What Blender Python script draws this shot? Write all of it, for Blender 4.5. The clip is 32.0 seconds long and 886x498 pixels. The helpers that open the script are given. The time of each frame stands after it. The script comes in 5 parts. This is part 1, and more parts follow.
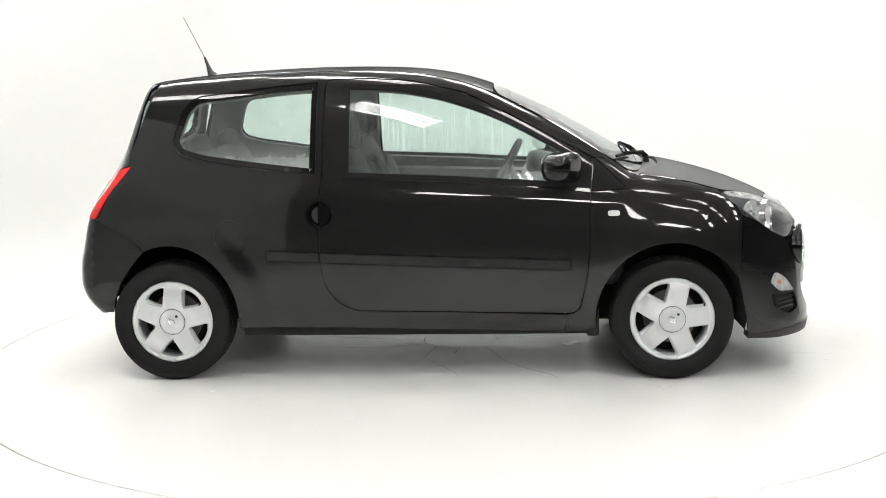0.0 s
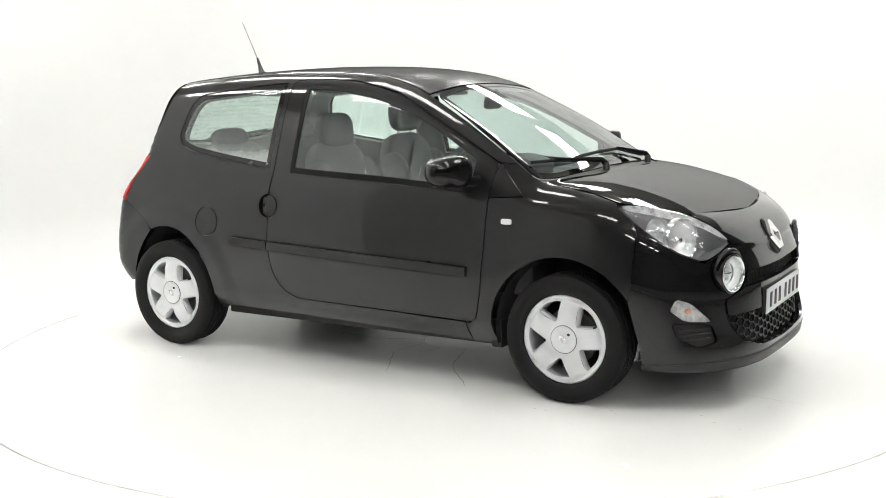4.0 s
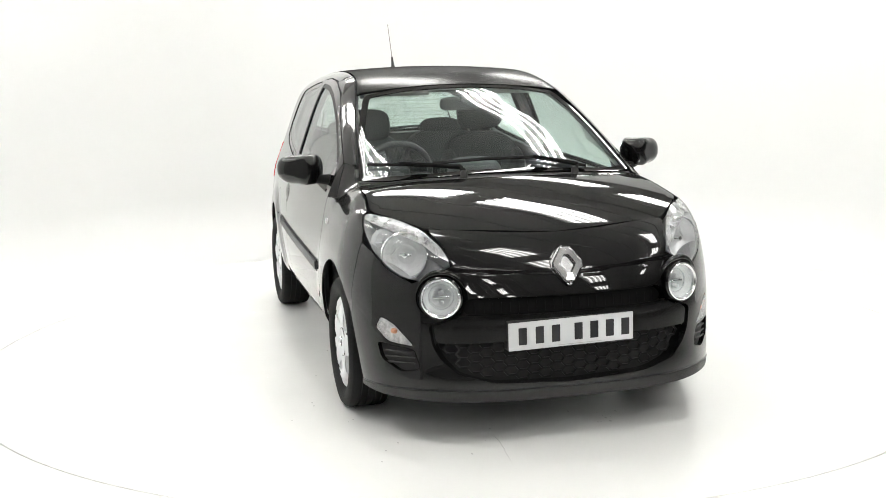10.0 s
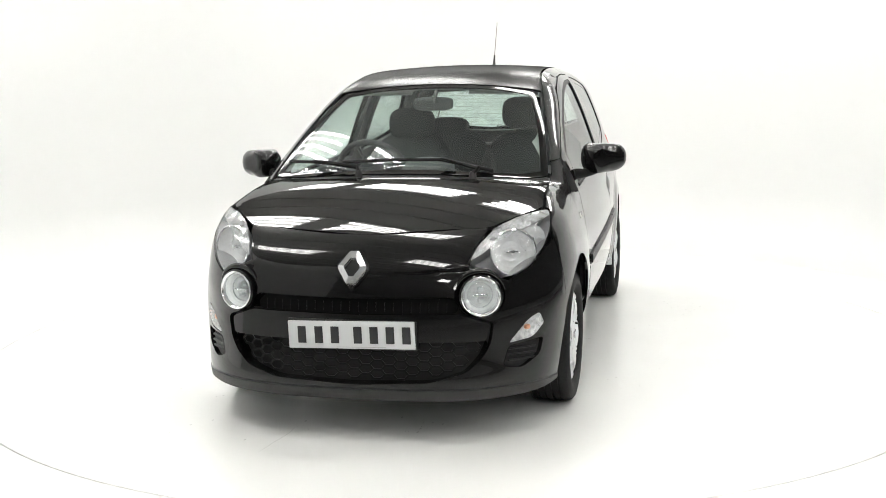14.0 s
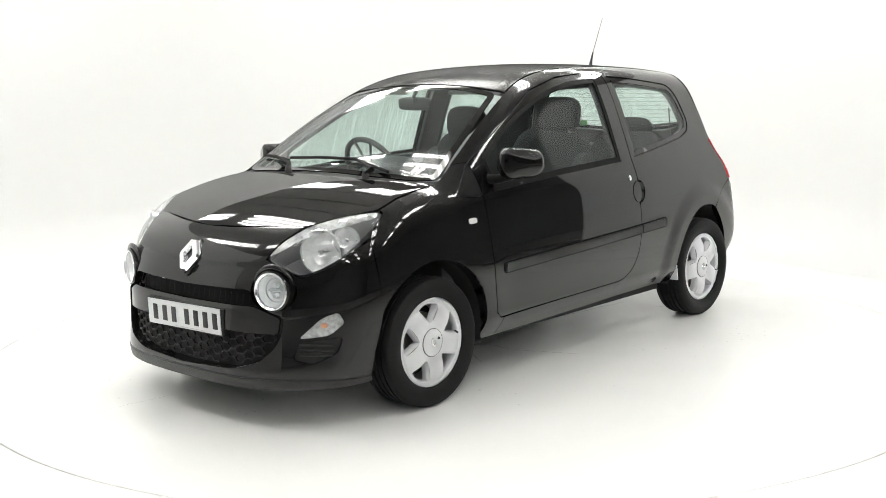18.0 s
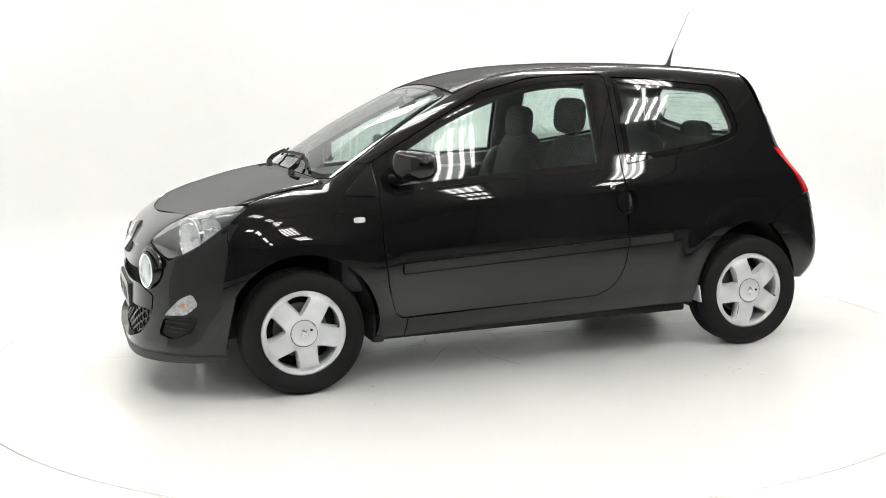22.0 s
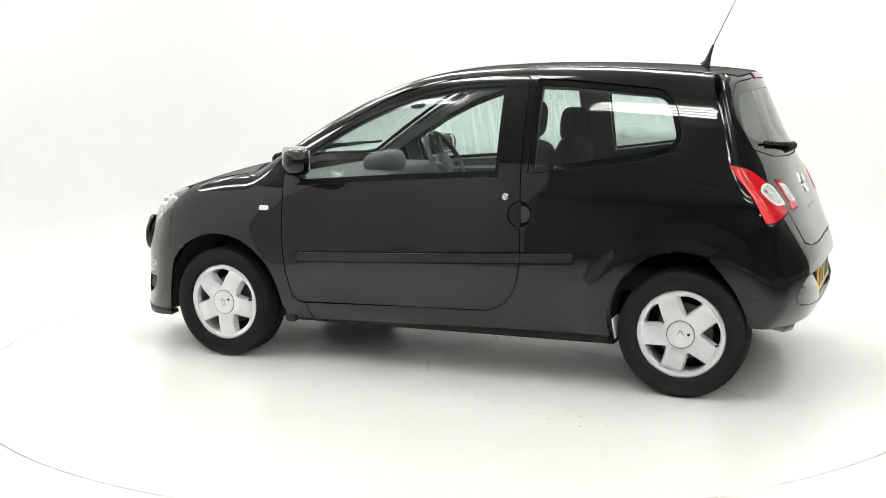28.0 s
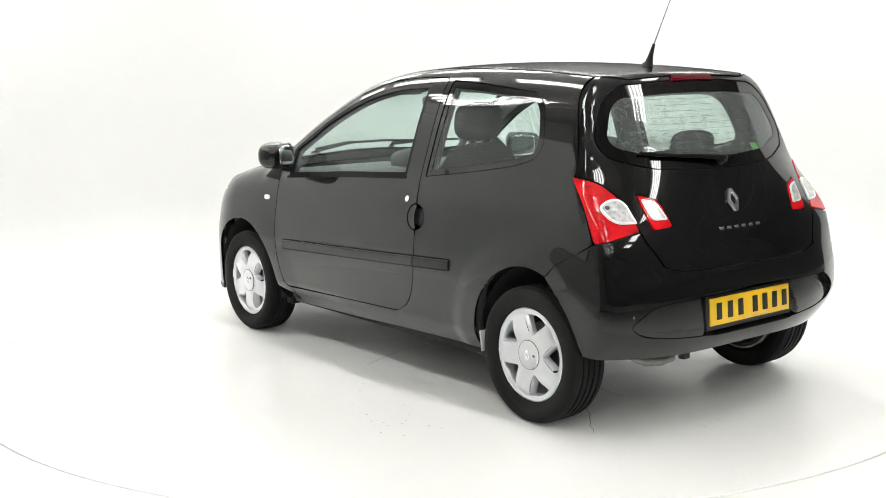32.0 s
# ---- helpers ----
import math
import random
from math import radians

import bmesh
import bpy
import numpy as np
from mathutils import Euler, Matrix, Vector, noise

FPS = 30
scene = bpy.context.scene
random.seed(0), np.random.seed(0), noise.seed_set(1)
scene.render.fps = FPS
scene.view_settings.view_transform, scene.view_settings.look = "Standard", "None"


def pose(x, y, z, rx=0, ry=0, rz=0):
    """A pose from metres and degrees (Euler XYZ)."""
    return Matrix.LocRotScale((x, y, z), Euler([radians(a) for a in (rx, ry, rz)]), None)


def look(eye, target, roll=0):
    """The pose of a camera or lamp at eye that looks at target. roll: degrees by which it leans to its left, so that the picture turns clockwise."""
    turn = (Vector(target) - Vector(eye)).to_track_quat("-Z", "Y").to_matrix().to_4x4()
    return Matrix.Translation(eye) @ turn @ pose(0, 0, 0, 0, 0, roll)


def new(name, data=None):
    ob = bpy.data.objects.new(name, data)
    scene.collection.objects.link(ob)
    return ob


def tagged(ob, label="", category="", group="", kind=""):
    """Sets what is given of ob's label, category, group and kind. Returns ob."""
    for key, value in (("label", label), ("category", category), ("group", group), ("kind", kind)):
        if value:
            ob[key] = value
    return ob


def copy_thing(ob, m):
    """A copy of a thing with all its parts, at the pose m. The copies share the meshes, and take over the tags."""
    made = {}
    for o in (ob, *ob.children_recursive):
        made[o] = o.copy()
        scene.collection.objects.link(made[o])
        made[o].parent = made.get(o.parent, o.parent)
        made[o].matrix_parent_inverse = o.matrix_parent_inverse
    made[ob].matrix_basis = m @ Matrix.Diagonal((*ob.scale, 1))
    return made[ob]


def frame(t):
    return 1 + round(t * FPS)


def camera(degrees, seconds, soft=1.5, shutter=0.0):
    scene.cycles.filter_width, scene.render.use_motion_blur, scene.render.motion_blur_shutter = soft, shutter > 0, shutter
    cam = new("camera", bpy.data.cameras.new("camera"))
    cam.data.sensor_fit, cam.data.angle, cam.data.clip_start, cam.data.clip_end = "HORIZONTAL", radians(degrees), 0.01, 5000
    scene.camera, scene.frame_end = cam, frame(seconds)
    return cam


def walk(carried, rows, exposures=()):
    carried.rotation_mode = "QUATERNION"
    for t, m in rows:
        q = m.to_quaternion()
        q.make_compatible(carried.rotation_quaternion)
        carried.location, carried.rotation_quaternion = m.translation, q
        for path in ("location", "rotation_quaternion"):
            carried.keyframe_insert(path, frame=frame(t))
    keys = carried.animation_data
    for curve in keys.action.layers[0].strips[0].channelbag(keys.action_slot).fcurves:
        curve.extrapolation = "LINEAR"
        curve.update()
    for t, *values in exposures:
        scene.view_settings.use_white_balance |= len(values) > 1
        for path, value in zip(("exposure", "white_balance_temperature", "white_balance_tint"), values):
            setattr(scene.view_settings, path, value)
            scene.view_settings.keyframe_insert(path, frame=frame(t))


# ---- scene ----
from mathutils import geometry

# The car stands on a turntable that turns evenly; the camera stands still.
CLIP = 32.0
EYE = Vector((0.0, -6.0103, 1.4343))
YAW, TILT, LEAN = radians(-0.8427), radians(8.8468), -1.1354
TURN_START, TURN_RATE = 2.6137, 7.1511
CAR_X, CAR_Y = -0.1611, -0.0468

cam = camera(42.911, CLIP, soft=0.75)
AIM = EYE + Vector((math.cos(TILT) * math.sin(YAW), math.cos(TILT) * math.cos(YAW), -math.sin(TILT)))
walk(cam, [(0.0, look(EYE, AIM, LEAN)), (CLIP, look(EYE, AIM, LEAN))], exposures=[(0.0, 0.03), (CLIP, 0.03)])

world = bpy.data.worlds.new("hall")
scene.world = world
world.use_nodes = True
world.node_tree.nodes["Background"].inputs[0].default_value = (0.9, 0.95, 1.0, 1)
world.node_tree.nodes["Background"].inputs[1].default_value = 0.05


# ---- materials ----
def material(name, color, rough=0.5, metal=0.0, coat=0.0, grain=0.0, grain_size=60.0, bump=0.0, bump_size=200.0, blotch=0.0, blotch_size=3.0,
             rough_var=0.0, emit=None, strength=0.0, spec=0.5, wane=0.0, coat_rough=0.02):
    """A surface with colour grain at a fine and a coarse scale, uneven gloss and fine relief."""
    m = bpy.data.materials.new(name)
    m.use_nodes = True
    nt = m.node_tree
    b = nt.nodes["Principled BSDF"]
    b.inputs["Base Color"].default_value = (*color, 1)
    b.inputs["Roughness"].default_value = rough
    b.inputs["Metallic"].default_value = metal
    b.inputs["Coat Weight"].default_value = coat
    b.inputs["Coat Roughness"].default_value = coat_rough
    b.inputs["Coat IOR"].default_value = 1.45
    b.inputs["Specular IOR Level"].default_value = spec
    if emit:
        b.inputs["Emission Color"].default_value = (*emit, 1)
        b.inputs["Emission Strength"].default_value = strength
    co = nt.nodes.new("ShaderNodeTexCoord")

    def noise_node(size, detail=3.0):
        n = nt.nodes.new("ShaderNodeTexNoise")
        n.inputs["Scale"].default_value, n.inputs["Detail"].default_value = size, detail
        nt.links.new(co.outputs["Object"], n.inputs["Vector"])
        return n

    if grain or blotch:
        fine, wide = noise_node(grain_size), noise_node(blotch_size)
        hsv = nt.nodes.new("ShaderNodeHueSaturation")
        hsv.inputs["Color"].default_value = (*color, 1)
        a = nt.nodes.new("ShaderNodeMath")
        a.operation = "MULTIPLY_ADD"
        nt.links.new(fine.outputs["Fac"], a.inputs[0])
        a.inputs[1].default_value, a.inputs[2].default_value = 2 * grain, 1 - grain - blotch
        c = nt.nodes.new("ShaderNodeMath")
        c.operation = "MULTIPLY_ADD"
        nt.links.new(wide.outputs["Fac"], c.inputs[0])
        c.inputs[1].default_value = 2 * blotch
        nt.links.new(a.outputs[0], c.inputs[2])
        nt.links.new(c.outputs[0], hsv.inputs["Value"])
        nt.links.new(hsv.outputs[0], b.inputs["Base Color"])
    if rough_var:
        n = noise_node(blotch_size * 2, 5.0)
        r = nt.nodes.new("ShaderNodeMath")
        r.operation = "MULTIPLY_ADD"
        nt.links.new(n.outputs["Fac"], r.inputs[0])
        r.inputs[1].default_value, r.inputs[2].default_value = 2 * rough_var, rough - rough_var
        nt.links.new(r.outputs[0], b.inputs["Roughness"])
    if wane:
        # rain drops and dust take the gloss away at a flat angle
        face, power, gloss = (nt.nodes.new(k) for k in ("ShaderNodeLayerWeight", "ShaderNodeMath", "ShaderNodeMath"))
        face.inputs["Blend"].default_value = 0.5
        power.operation, power.inputs[1].default_value = "POWER", 4.0
        gloss.operation, gloss.inputs[1].default_value, gloss.inputs[2].default_value = "MULTIPLY_ADD", -wane, coat
        nt.links.new(face.outputs["Facing"], power.inputs[0])
        nt.links.new(power.outputs[0], gloss.inputs[0])
        nt.links.new(gloss.outputs[0], b.inputs["Coat Weight"])
    if bump:
        n = noise_node(bump_size, 2.0)
        u = nt.nodes.new("ShaderNodeBump")
        u.inputs["Strength"].default_value, u.inputs["Distance"].default_value = bump, 0.002
        nt.links.new(n.outputs["Fac"], u.inputs["Height"])
        nt.links.new(u.outputs[0], b.inputs["Normal"])
        if coat:
            nt.links.new(u.outputs[0], b.inputs["Coat Normal"])
    return m


def glass(name, tint, rough=0.0, base=0.048, haze=0.0, drops=130, mist=None, gaps=0.25, edge=(0.25, 0.55), runs=0.0, film=(0.44, 0.48, 0.465)):
    """A thin pane: clear and tinted, with a mirror gloss that grows towards grazing."""
    m = bpy.data.materials.new(name)
    m.use_nodes = True
    nt = m.node_tree
    nt.nodes.remove(nt.nodes["Principled BSDF"])
    out = nt.nodes["Material Output"]
    clear, gloss, mix, face, power, fres = (nt.nodes.new(k) for k in ("ShaderNodeBsdfTransparent", "ShaderNodeBsdfGlossy", "ShaderNodeMixShader", "ShaderNodeLayerWeight", "ShaderNodeMath", "ShaderNodeMath"))
    clear.inputs[0].default_value = (*tint, 1)
    gloss.inputs["Roughness"].default_value = rough
    face.inputs["Blend"].default_value = 0.5
    power.operation, power.inputs[1].default_value = "POWER", 4.5
    nt.links.new(face.outputs["Facing"], power.inputs[0])
    fres.operation, fres.inputs[1].default_value, fres.inputs[2].default_value = "MULTIPLY_ADD", 0.93, base
    nt.links.new(power.outputs[0], fres.inputs[0])
    first = clear
    if haze:
        dust, cover = nt.nodes.new("ShaderNodeBsdfDiffuse"), nt.nodes.new("ShaderNodeMixShader")
        dust.inputs[0].default_value = (*film, 1)
        co, spots, ramp = (nt.nodes.new(k) for k in ("ShaderNodeTexCoord", "ShaderNodeTexVoronoi", "ShaderNodeMapRange"))
        spots.inputs["Scale"].default_value = drops
        nt.links.new(co.outputs["Object"], spots.inputs["Vector"])
        nt.links.new(spots.outputs["Distance"], ramp.inputs["Value"])
        ramp.inputs["From Min"].default_value, ramp.inputs["From Max"].default_value = edge
        ramp.inputs["To Min"].default_value, ramp.inputs["To Max"].default_value = haze, haze * gaps
        amount = ramp.outputs[0]
        # patches where the drops lie thicker
        patch, thick = nt.nodes.new("ShaderNodeTexNoise"), nt.nodes.new("ShaderNodeMapRange")
        patch.inputs["Scale"].default_value, patch.inputs["Detail"].default_value = 30, 4
        nt.links.new(co.outputs["Object"], patch.inputs["Vector"])
        thick.inputs["From Min"].default_value, thick.inputs["From Max"].default_value = 0.3, 0.7
        thick.inputs["To Min"].default_value, thick.inputs["To Max"].default_value = 0.55, 1.35
        nt.links.new(patch.outputs["Fac"], thick.inputs["Value"])
        times = nt.nodes.new("ShaderNodeMath")
        times.operation = "MULTIPLY"
        nt.links.new(amount, times.inputs[0])
        nt.links.new(thick.outputs[0], times.inputs[1])
        amount = times.outputs[0]
        if runs:
            # clear tracks that drops have left as they ran down
            grid, lines, track, wipe = (nt.nodes.new(k) for k in ("ShaderNodeMapping", "ShaderNodeTexNoise", "ShaderNodeMapRange", "ShaderNodeMath"))
            grid.inputs["Scale"].default_value = (75, 6, 2.2)
            nt.links.new(co.outputs["Object"], grid.inputs["Vector"])
            lines.inputs["Scale"].default_value, lines.inputs["Detail"].default_value = 1.0, 2
            nt.links.new(grid.outputs[0], lines.inputs["Vector"])
            nt.links.new(lines.outputs["Fac"], track.inputs["Value"])
            track.inputs["From Min"].default_value, track.inputs["From Max"].default_value = 0.56, 0.60
            track.inputs["To Min"].default_value, track.inputs["To Max"].default_value = 1.0, 1.0 - runs
            wipe.operation = "MULTIPLY"
            nt.links.new(amount, wipe.inputs[0])
            nt.links.new(track.outputs[0], wipe.inputs[1])
            amount = wipe.outputs[0]
        if mist:
            # breath on the glass, thick at the foot of the pane
            split, fade, wavy, rise, total = (nt.nodes.new(k) for k in ("ShaderNodeSeparateXYZ", "ShaderNodeMapRange", "ShaderNodeTexNoise", "ShaderNodeMath", "ShaderNodeMath"))
            nt.links.new(co.outputs["Object"], split.inputs[0])
            wavy.inputs["Scale"].default_value, wavy.inputs["Detail"].default_value = 14, 5
            nt.links.new(co.outputs["Object"], wavy.inputs["Vector"])
            rise.operation, rise.inputs[1].default_value = "MULTIPLY_ADD", 0.08
            nt.links.new(wavy.outputs["Fac"], rise.inputs[0])
            nt.links.new(split.outputs["Z"], rise.inputs[2])
            nt.links.new(rise.outputs[0], fade.inputs["Value"])
            fade.interpolation_type = "SMOOTHSTEP"
            fade.inputs["From Min"].default_value, fade.inputs["From Max"].default_value = mist[0], mist[1]
            fade.inputs["To Min"].default_value, fade.inputs["To Max"].default_value = mist[2], 0.0
            total.operation = "ADD"
            nt.links.new(amount, total.inputs[0])
            nt.links.new(fade.outputs[0], total.inputs[1])
            amount = total.outputs[0]
        nt.links.new(amount, cover.inputs[0])
        nt.links.new(clear.outputs[0], cover.inputs[1])
        nt.links.new(dust.outputs[0], cover.inputs[2])
        first = cover
    nt.links.new(fres.outputs[0], mix.inputs[0])
    nt.links.new(first.outputs[0], mix.inputs[1])
    nt.links.new(gloss.outputs[0], mix.inputs[2])
    nt.links.new(mix.outputs[0], out.inputs["Surface"])
    return m


PAINT = material("black_paint", (0.0045, 0.0045, 0.0046), 0.3, coat=1.0, grain=0.06, grain_size=900, rough_var=0.02, blotch=0.04, spec=0.05)
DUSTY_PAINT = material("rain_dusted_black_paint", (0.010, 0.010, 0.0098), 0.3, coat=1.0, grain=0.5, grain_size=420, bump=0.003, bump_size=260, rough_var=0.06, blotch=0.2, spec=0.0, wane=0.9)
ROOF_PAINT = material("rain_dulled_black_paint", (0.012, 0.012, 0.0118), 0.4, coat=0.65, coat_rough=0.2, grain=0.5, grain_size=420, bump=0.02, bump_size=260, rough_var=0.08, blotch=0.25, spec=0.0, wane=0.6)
GLOSS_BLACK = material("gloss_black_plastic", (0.006, 0.006, 0.006), 0.08, grain=0.1, blotch=0.1, rough_var=0.03)
WET_PAINT = material("rain_speckled_black_paint", (0.0095, 0.0095, 0.0094), 0.3, coat=1.0, grain=0.3, grain_size=260, rough_var=0.03, blotch=0.1, blotch_size=4, spec=0.05)
MATT_STRIP = material("satin_black_strip", (0.008, 0.008, 0.008), 0.38, grain=0.15, bump=0.2, bump_size=900, blotch=0.15, spec=0.4)
SEAL = material("window_rubber", (0.004, 0.004, 0.004), 0.4, grain=0.1, blotch=0.1, spec=0.12)
MATT_BLACK = material("matt_black_plastic", (0.004, 0.004, 0.004), 0.6, grain=0.15, blotch=0.15, spec=0.15)
PLASTIC = material("black_plastic", (0.009, 0.009, 0.009), 0.45, grain=0.15, bump=0.25, bump_size=900, blotch=0.15)
GRILLE_BLACK = material("grille_black", (0.004, 0.004, 0.004), 0.35, grain=0.15, blotch=0.15, spec=0.25)
FRIT = material("black_glass_edge", (0.004, 0.004, 0.004), 0.02, grain=0.1, blotch=0.1)
RUBBER = material("tyre_rubber", (0.005, 0.005, 0.005), 0.7, grain=0.2, bump=0.3, bump_size=300, blotch=0.2, rough_var=0.08, spec=0.25)
SILVER = material("silver_wheel_paint", (0.66, 0.67, 0.685), 0.33, metal=0.35, coat=0.3, grain=0.04, grain_size=700, blotch=0.05, blotch_size=9, rough_var=0.05)
CHROME = material("chrome", (0.88, 0.89, 0.90), 0.13, metal=0.92, grain=0.03, blotch=0.03, rough_var=0.03)
STEEL = material("dull_steel", (0.22, 0.21, 0.2), 0.5, metal=0.8, grain=0.2, blotch=0.3, blotch_size=12, rough_var=0.1)
UNDER = material("underbody", (0.013, 0.013, 0.0125), 0.8, grain=0.2, blotch=0.3, blotch_size=6)
CLOTH = material("charcoal_seat_cloth", (0.032, 0.033, 0.035), 0.9, grain=0.3, grain_size=500, bump=0.5, bump_size=700, blotch=0.15)
TRIM_DARK = material("dark_interior_plastic", (0.05, 0.051, 0.053), 0.55, grain=0.15, grain_size=300, bump=0.3, bump_size=500, blotch=0.1)
LINING = material("grey_headlining", (0.32, 0.33, 0.32), 0.95, grain=0.08, grain_size=400, blotch=0.06)
WHITE_PLATE = material("white_plate", (0.62, 0.63, 0.64), 0.35, grain=0.02, blotch=0.03, blotch_size=8)
GREEN_STICKER = material("green_sticker", (0.10, 0.42, 0.09), 0.5, grain=0.25, grain_size=80, blotch=0.3, blotch_size=40)
YELLOW_PLATE = material("yellow_plate", (0.85, 0.53, 0.02), 0.35, grain=0.02, blotch=0.04, blotch_size=8)
INK = material("plate_ink", (0.01, 0.01, 0.012), 0.5, grain=0.1)
RED_LENS = material("red_lamp_lens", (0.56, 0.006, 0.010), 0.2, spec=0.12, coat=0.7, bump=0.12, bump_size=45, grain=0.2, grain_size=110, blotch=0.45, blotch_size=11)
DEEP_RED = material("dark_red_lamp_lens", (0.10, 0.004, 0.008), 0.1, coat=0.5, grain=0.06, grain_size=150, blotch=0.1, blotch_size=20)
MIRROR = material("mirror_glass", (0.82, 0.84, 0.84), 0.02, metal=1.0, rough_var=0.01)
LAMP_INNER = material("ribbed_lamp_inside", (0.70, 0.70, 0.70), 0.2, metal=0.4, coat=0.8, grain=0.5, grain_size=60, bump=0.8, bump_size=80, blotch=0.5, blotch_size=30)
CLEAR_LENS = glass("clear_lamp_lens", (0.93, 0.95, 0.95))
MILKY = material("milky_lamp_lens", (0.70, 0.71, 0.70), 0.2, coat=0.4, grain=0.1, grain_size=120, blotch=0.1, blotch_size=20)
AMBER = material("amber_bulb", (0.55, 0.24, 0.13), 0.3, grain=0.1)
LAMP_GREY = material("lamp_inner_grey", (0.58, 0.59, 0.60), 0.35, metal=0.1, grain=0.1, blotch=0.15, blotch_size=12)
LAMP_MID = material("satin_lamp_housing", (0.30, 0.30, 0.31), 0.3, metal=0.3, grain=0.1, blotch=0.15, blotch_size=12)
LAMP_DARK = material("lamp_inner_dark", (0.05, 0.051, 0.053), 0.35, grain=0.1, blotch=0.15, blotch_size=12)
CRACK = material("dark_paint_crack", (0.10, 0.085, 0.08), 0.8, grain=0.3, grain_size=60)
REFLECTOR = material("lamp_reflector", (0.90, 0.91, 0.92), 0.25, metal=0.35, coat=0.6, grain=0.05, bump=0.25, bump_size=60, blotch=0.08, blotch_size=40)
GLASS = glass("window_glass", (0.80, 0.90, 0.86), haze=0.035, drops=300, gaps=0.6)
GLASS_REAR = glass("rain_beaded_rear_glass", (0.80, 0.90, 0.86), haze=0.40, drops=150, gaps=0.35, edge=(0.32, 0.48))
GLASS_QUARTER = glass("misted_side_glass", (0.80, 0.90, 0.86), haze=0.27, drops=190, gaps=0.45, edge=(0.28, 0.52), mist=(1.05, 1.17, 0.5), runs=0.2)
GLASS_MIST = glass("misted_window_glass", (0.80, 0.90, 0.86), haze=0.30, drops=190, gaps=0.3, edge=(0.28, 0.52), mist=(0.95, 1.10, 0.12), runs=0.95)
GLASS_LAMP = glass("clear_headlight_lens", (0.95, 0.96, 0.96), haze=0.04)
DROP_LENS = glass("rain_covered_lens_edge", (0.95, 0.96, 0.96), haze=0.9, drops=240, gaps=0.5, edge=(0.2, 0.5), film=(0.62, 0.63, 0.64))
GLASS_HAZE = glass("dusty_windscreen", (0.78, 0.88, 0.85), haze=0.10, drops=220, gaps=0.3, edge=(0.1, 0.45))
WHITE_FLOOR = material("white_floor_paint", (0.845, 0.85, 0.832), 0.24, grain=0.01, grain_size=50, blotch=0.012, blotch_size=1.2, rough_var=0.08, bump=0.05, bump_size=40)
WHITE_WALL = material("white_wall_paint", (0.67, 0.675, 0.670), 0.7, grain=0.008, grain_size=30, blotch=0.01, blotch_size=0.7)
UNSEEN_GREY = material("pale_grey_unseen_wall", (0.36, 0.362, 0.358), 0.7, grain=0.01, grain_size=30, blotch=0.03, blotch_size=0.9)
DARK_CEILING = material("grey_ceiling", (0.40, 0.39, 0.38), 0.85, grain=0.1, blotch=0.2, blotch_size=1.0)
LIGHT_WALL = material("pale_hall_wall", (0.34, 0.34, 0.335), 0.85, grain=0.03, blotch=0.05, blotch_size=0.8)
GREY_WALL = material("grey_hall_wall", (0.11, 0.11, 0.11), 0.85, grain=0.03, blotch=0.12, blotch_size=0.3)
SCUFF = material("grey_scuff", (0.45, 0.45, 0.44), 0.6, grain=0.2, grain_size=90, blotch=0.2)
SEAM = material("dark_seam", (0.08, 0.08, 0.08), 0.8, grain=0.2)
TUBE = material("lit_tube", (0.9, 0.9, 0.9), 0.4, emit=(1.0, 0.99, 0.96), strength=26.2)
HALL_FLOOR = material("grey_concrete_floor", (0.22, 0.22, 0.215), 0.6, grain=0.1, blotch=0.15, blotch_size=0.8)
HOUSING = material("lamp_housing", (0.75, 0.75, 0.74), 0.5, grain=0.05, blotch=0.05)


def falloff_floor():
    """White floor paint with light falloff in its colour: greyer away from the turntable."""
    m = material("white_floor_light_falloff", (0.845, 0.85, 0.832), 0.24, rough_var=0.08, blotch_size=1.2, bump=0.05, bump_size=40)
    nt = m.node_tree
    co, flat, far, mottle, wavy, ramp = (nt.nodes.new(k) for k in ("ShaderNodeTexCoord", "ShaderNodeVectorMath", "ShaderNodeMath", "ShaderNodeTexNoise", "ShaderNodeMath", "ShaderNodeValToRGB"))
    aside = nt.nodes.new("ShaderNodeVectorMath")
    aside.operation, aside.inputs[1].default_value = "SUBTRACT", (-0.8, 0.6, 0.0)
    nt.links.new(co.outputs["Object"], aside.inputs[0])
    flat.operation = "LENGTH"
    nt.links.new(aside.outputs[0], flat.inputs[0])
    mottle.inputs["Scale"].default_value, mottle.inputs["Detail"].default_value = 1.6, 6
    nt.links.new(co.outputs["Object"], mottle.inputs["Vector"])
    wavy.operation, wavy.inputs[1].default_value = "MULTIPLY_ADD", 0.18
    nt.links.new(mottle.outputs["Fac"], wavy.inputs[0])
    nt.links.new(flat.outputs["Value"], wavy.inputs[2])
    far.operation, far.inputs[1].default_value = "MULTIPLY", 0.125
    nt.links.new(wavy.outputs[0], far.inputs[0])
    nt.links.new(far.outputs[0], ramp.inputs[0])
    # the dimming towards the hall is put into the colour
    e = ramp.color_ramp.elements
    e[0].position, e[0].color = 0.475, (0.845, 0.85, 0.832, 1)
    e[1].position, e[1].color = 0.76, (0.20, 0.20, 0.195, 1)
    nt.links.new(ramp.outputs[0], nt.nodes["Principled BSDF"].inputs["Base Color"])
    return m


FALLOFF_FLOOR = falloff_floor()


# ---- mesh tools ----
def part(name, bm, mat, parent=None, label=""):
    """Link a bmesh as one mesh object, under a thing or a part."""
    me = bpy.data.meshes.new(name)
    bm.to_mesh(me)
    bm.free()
    return linked(name, me, mat, parent, label)


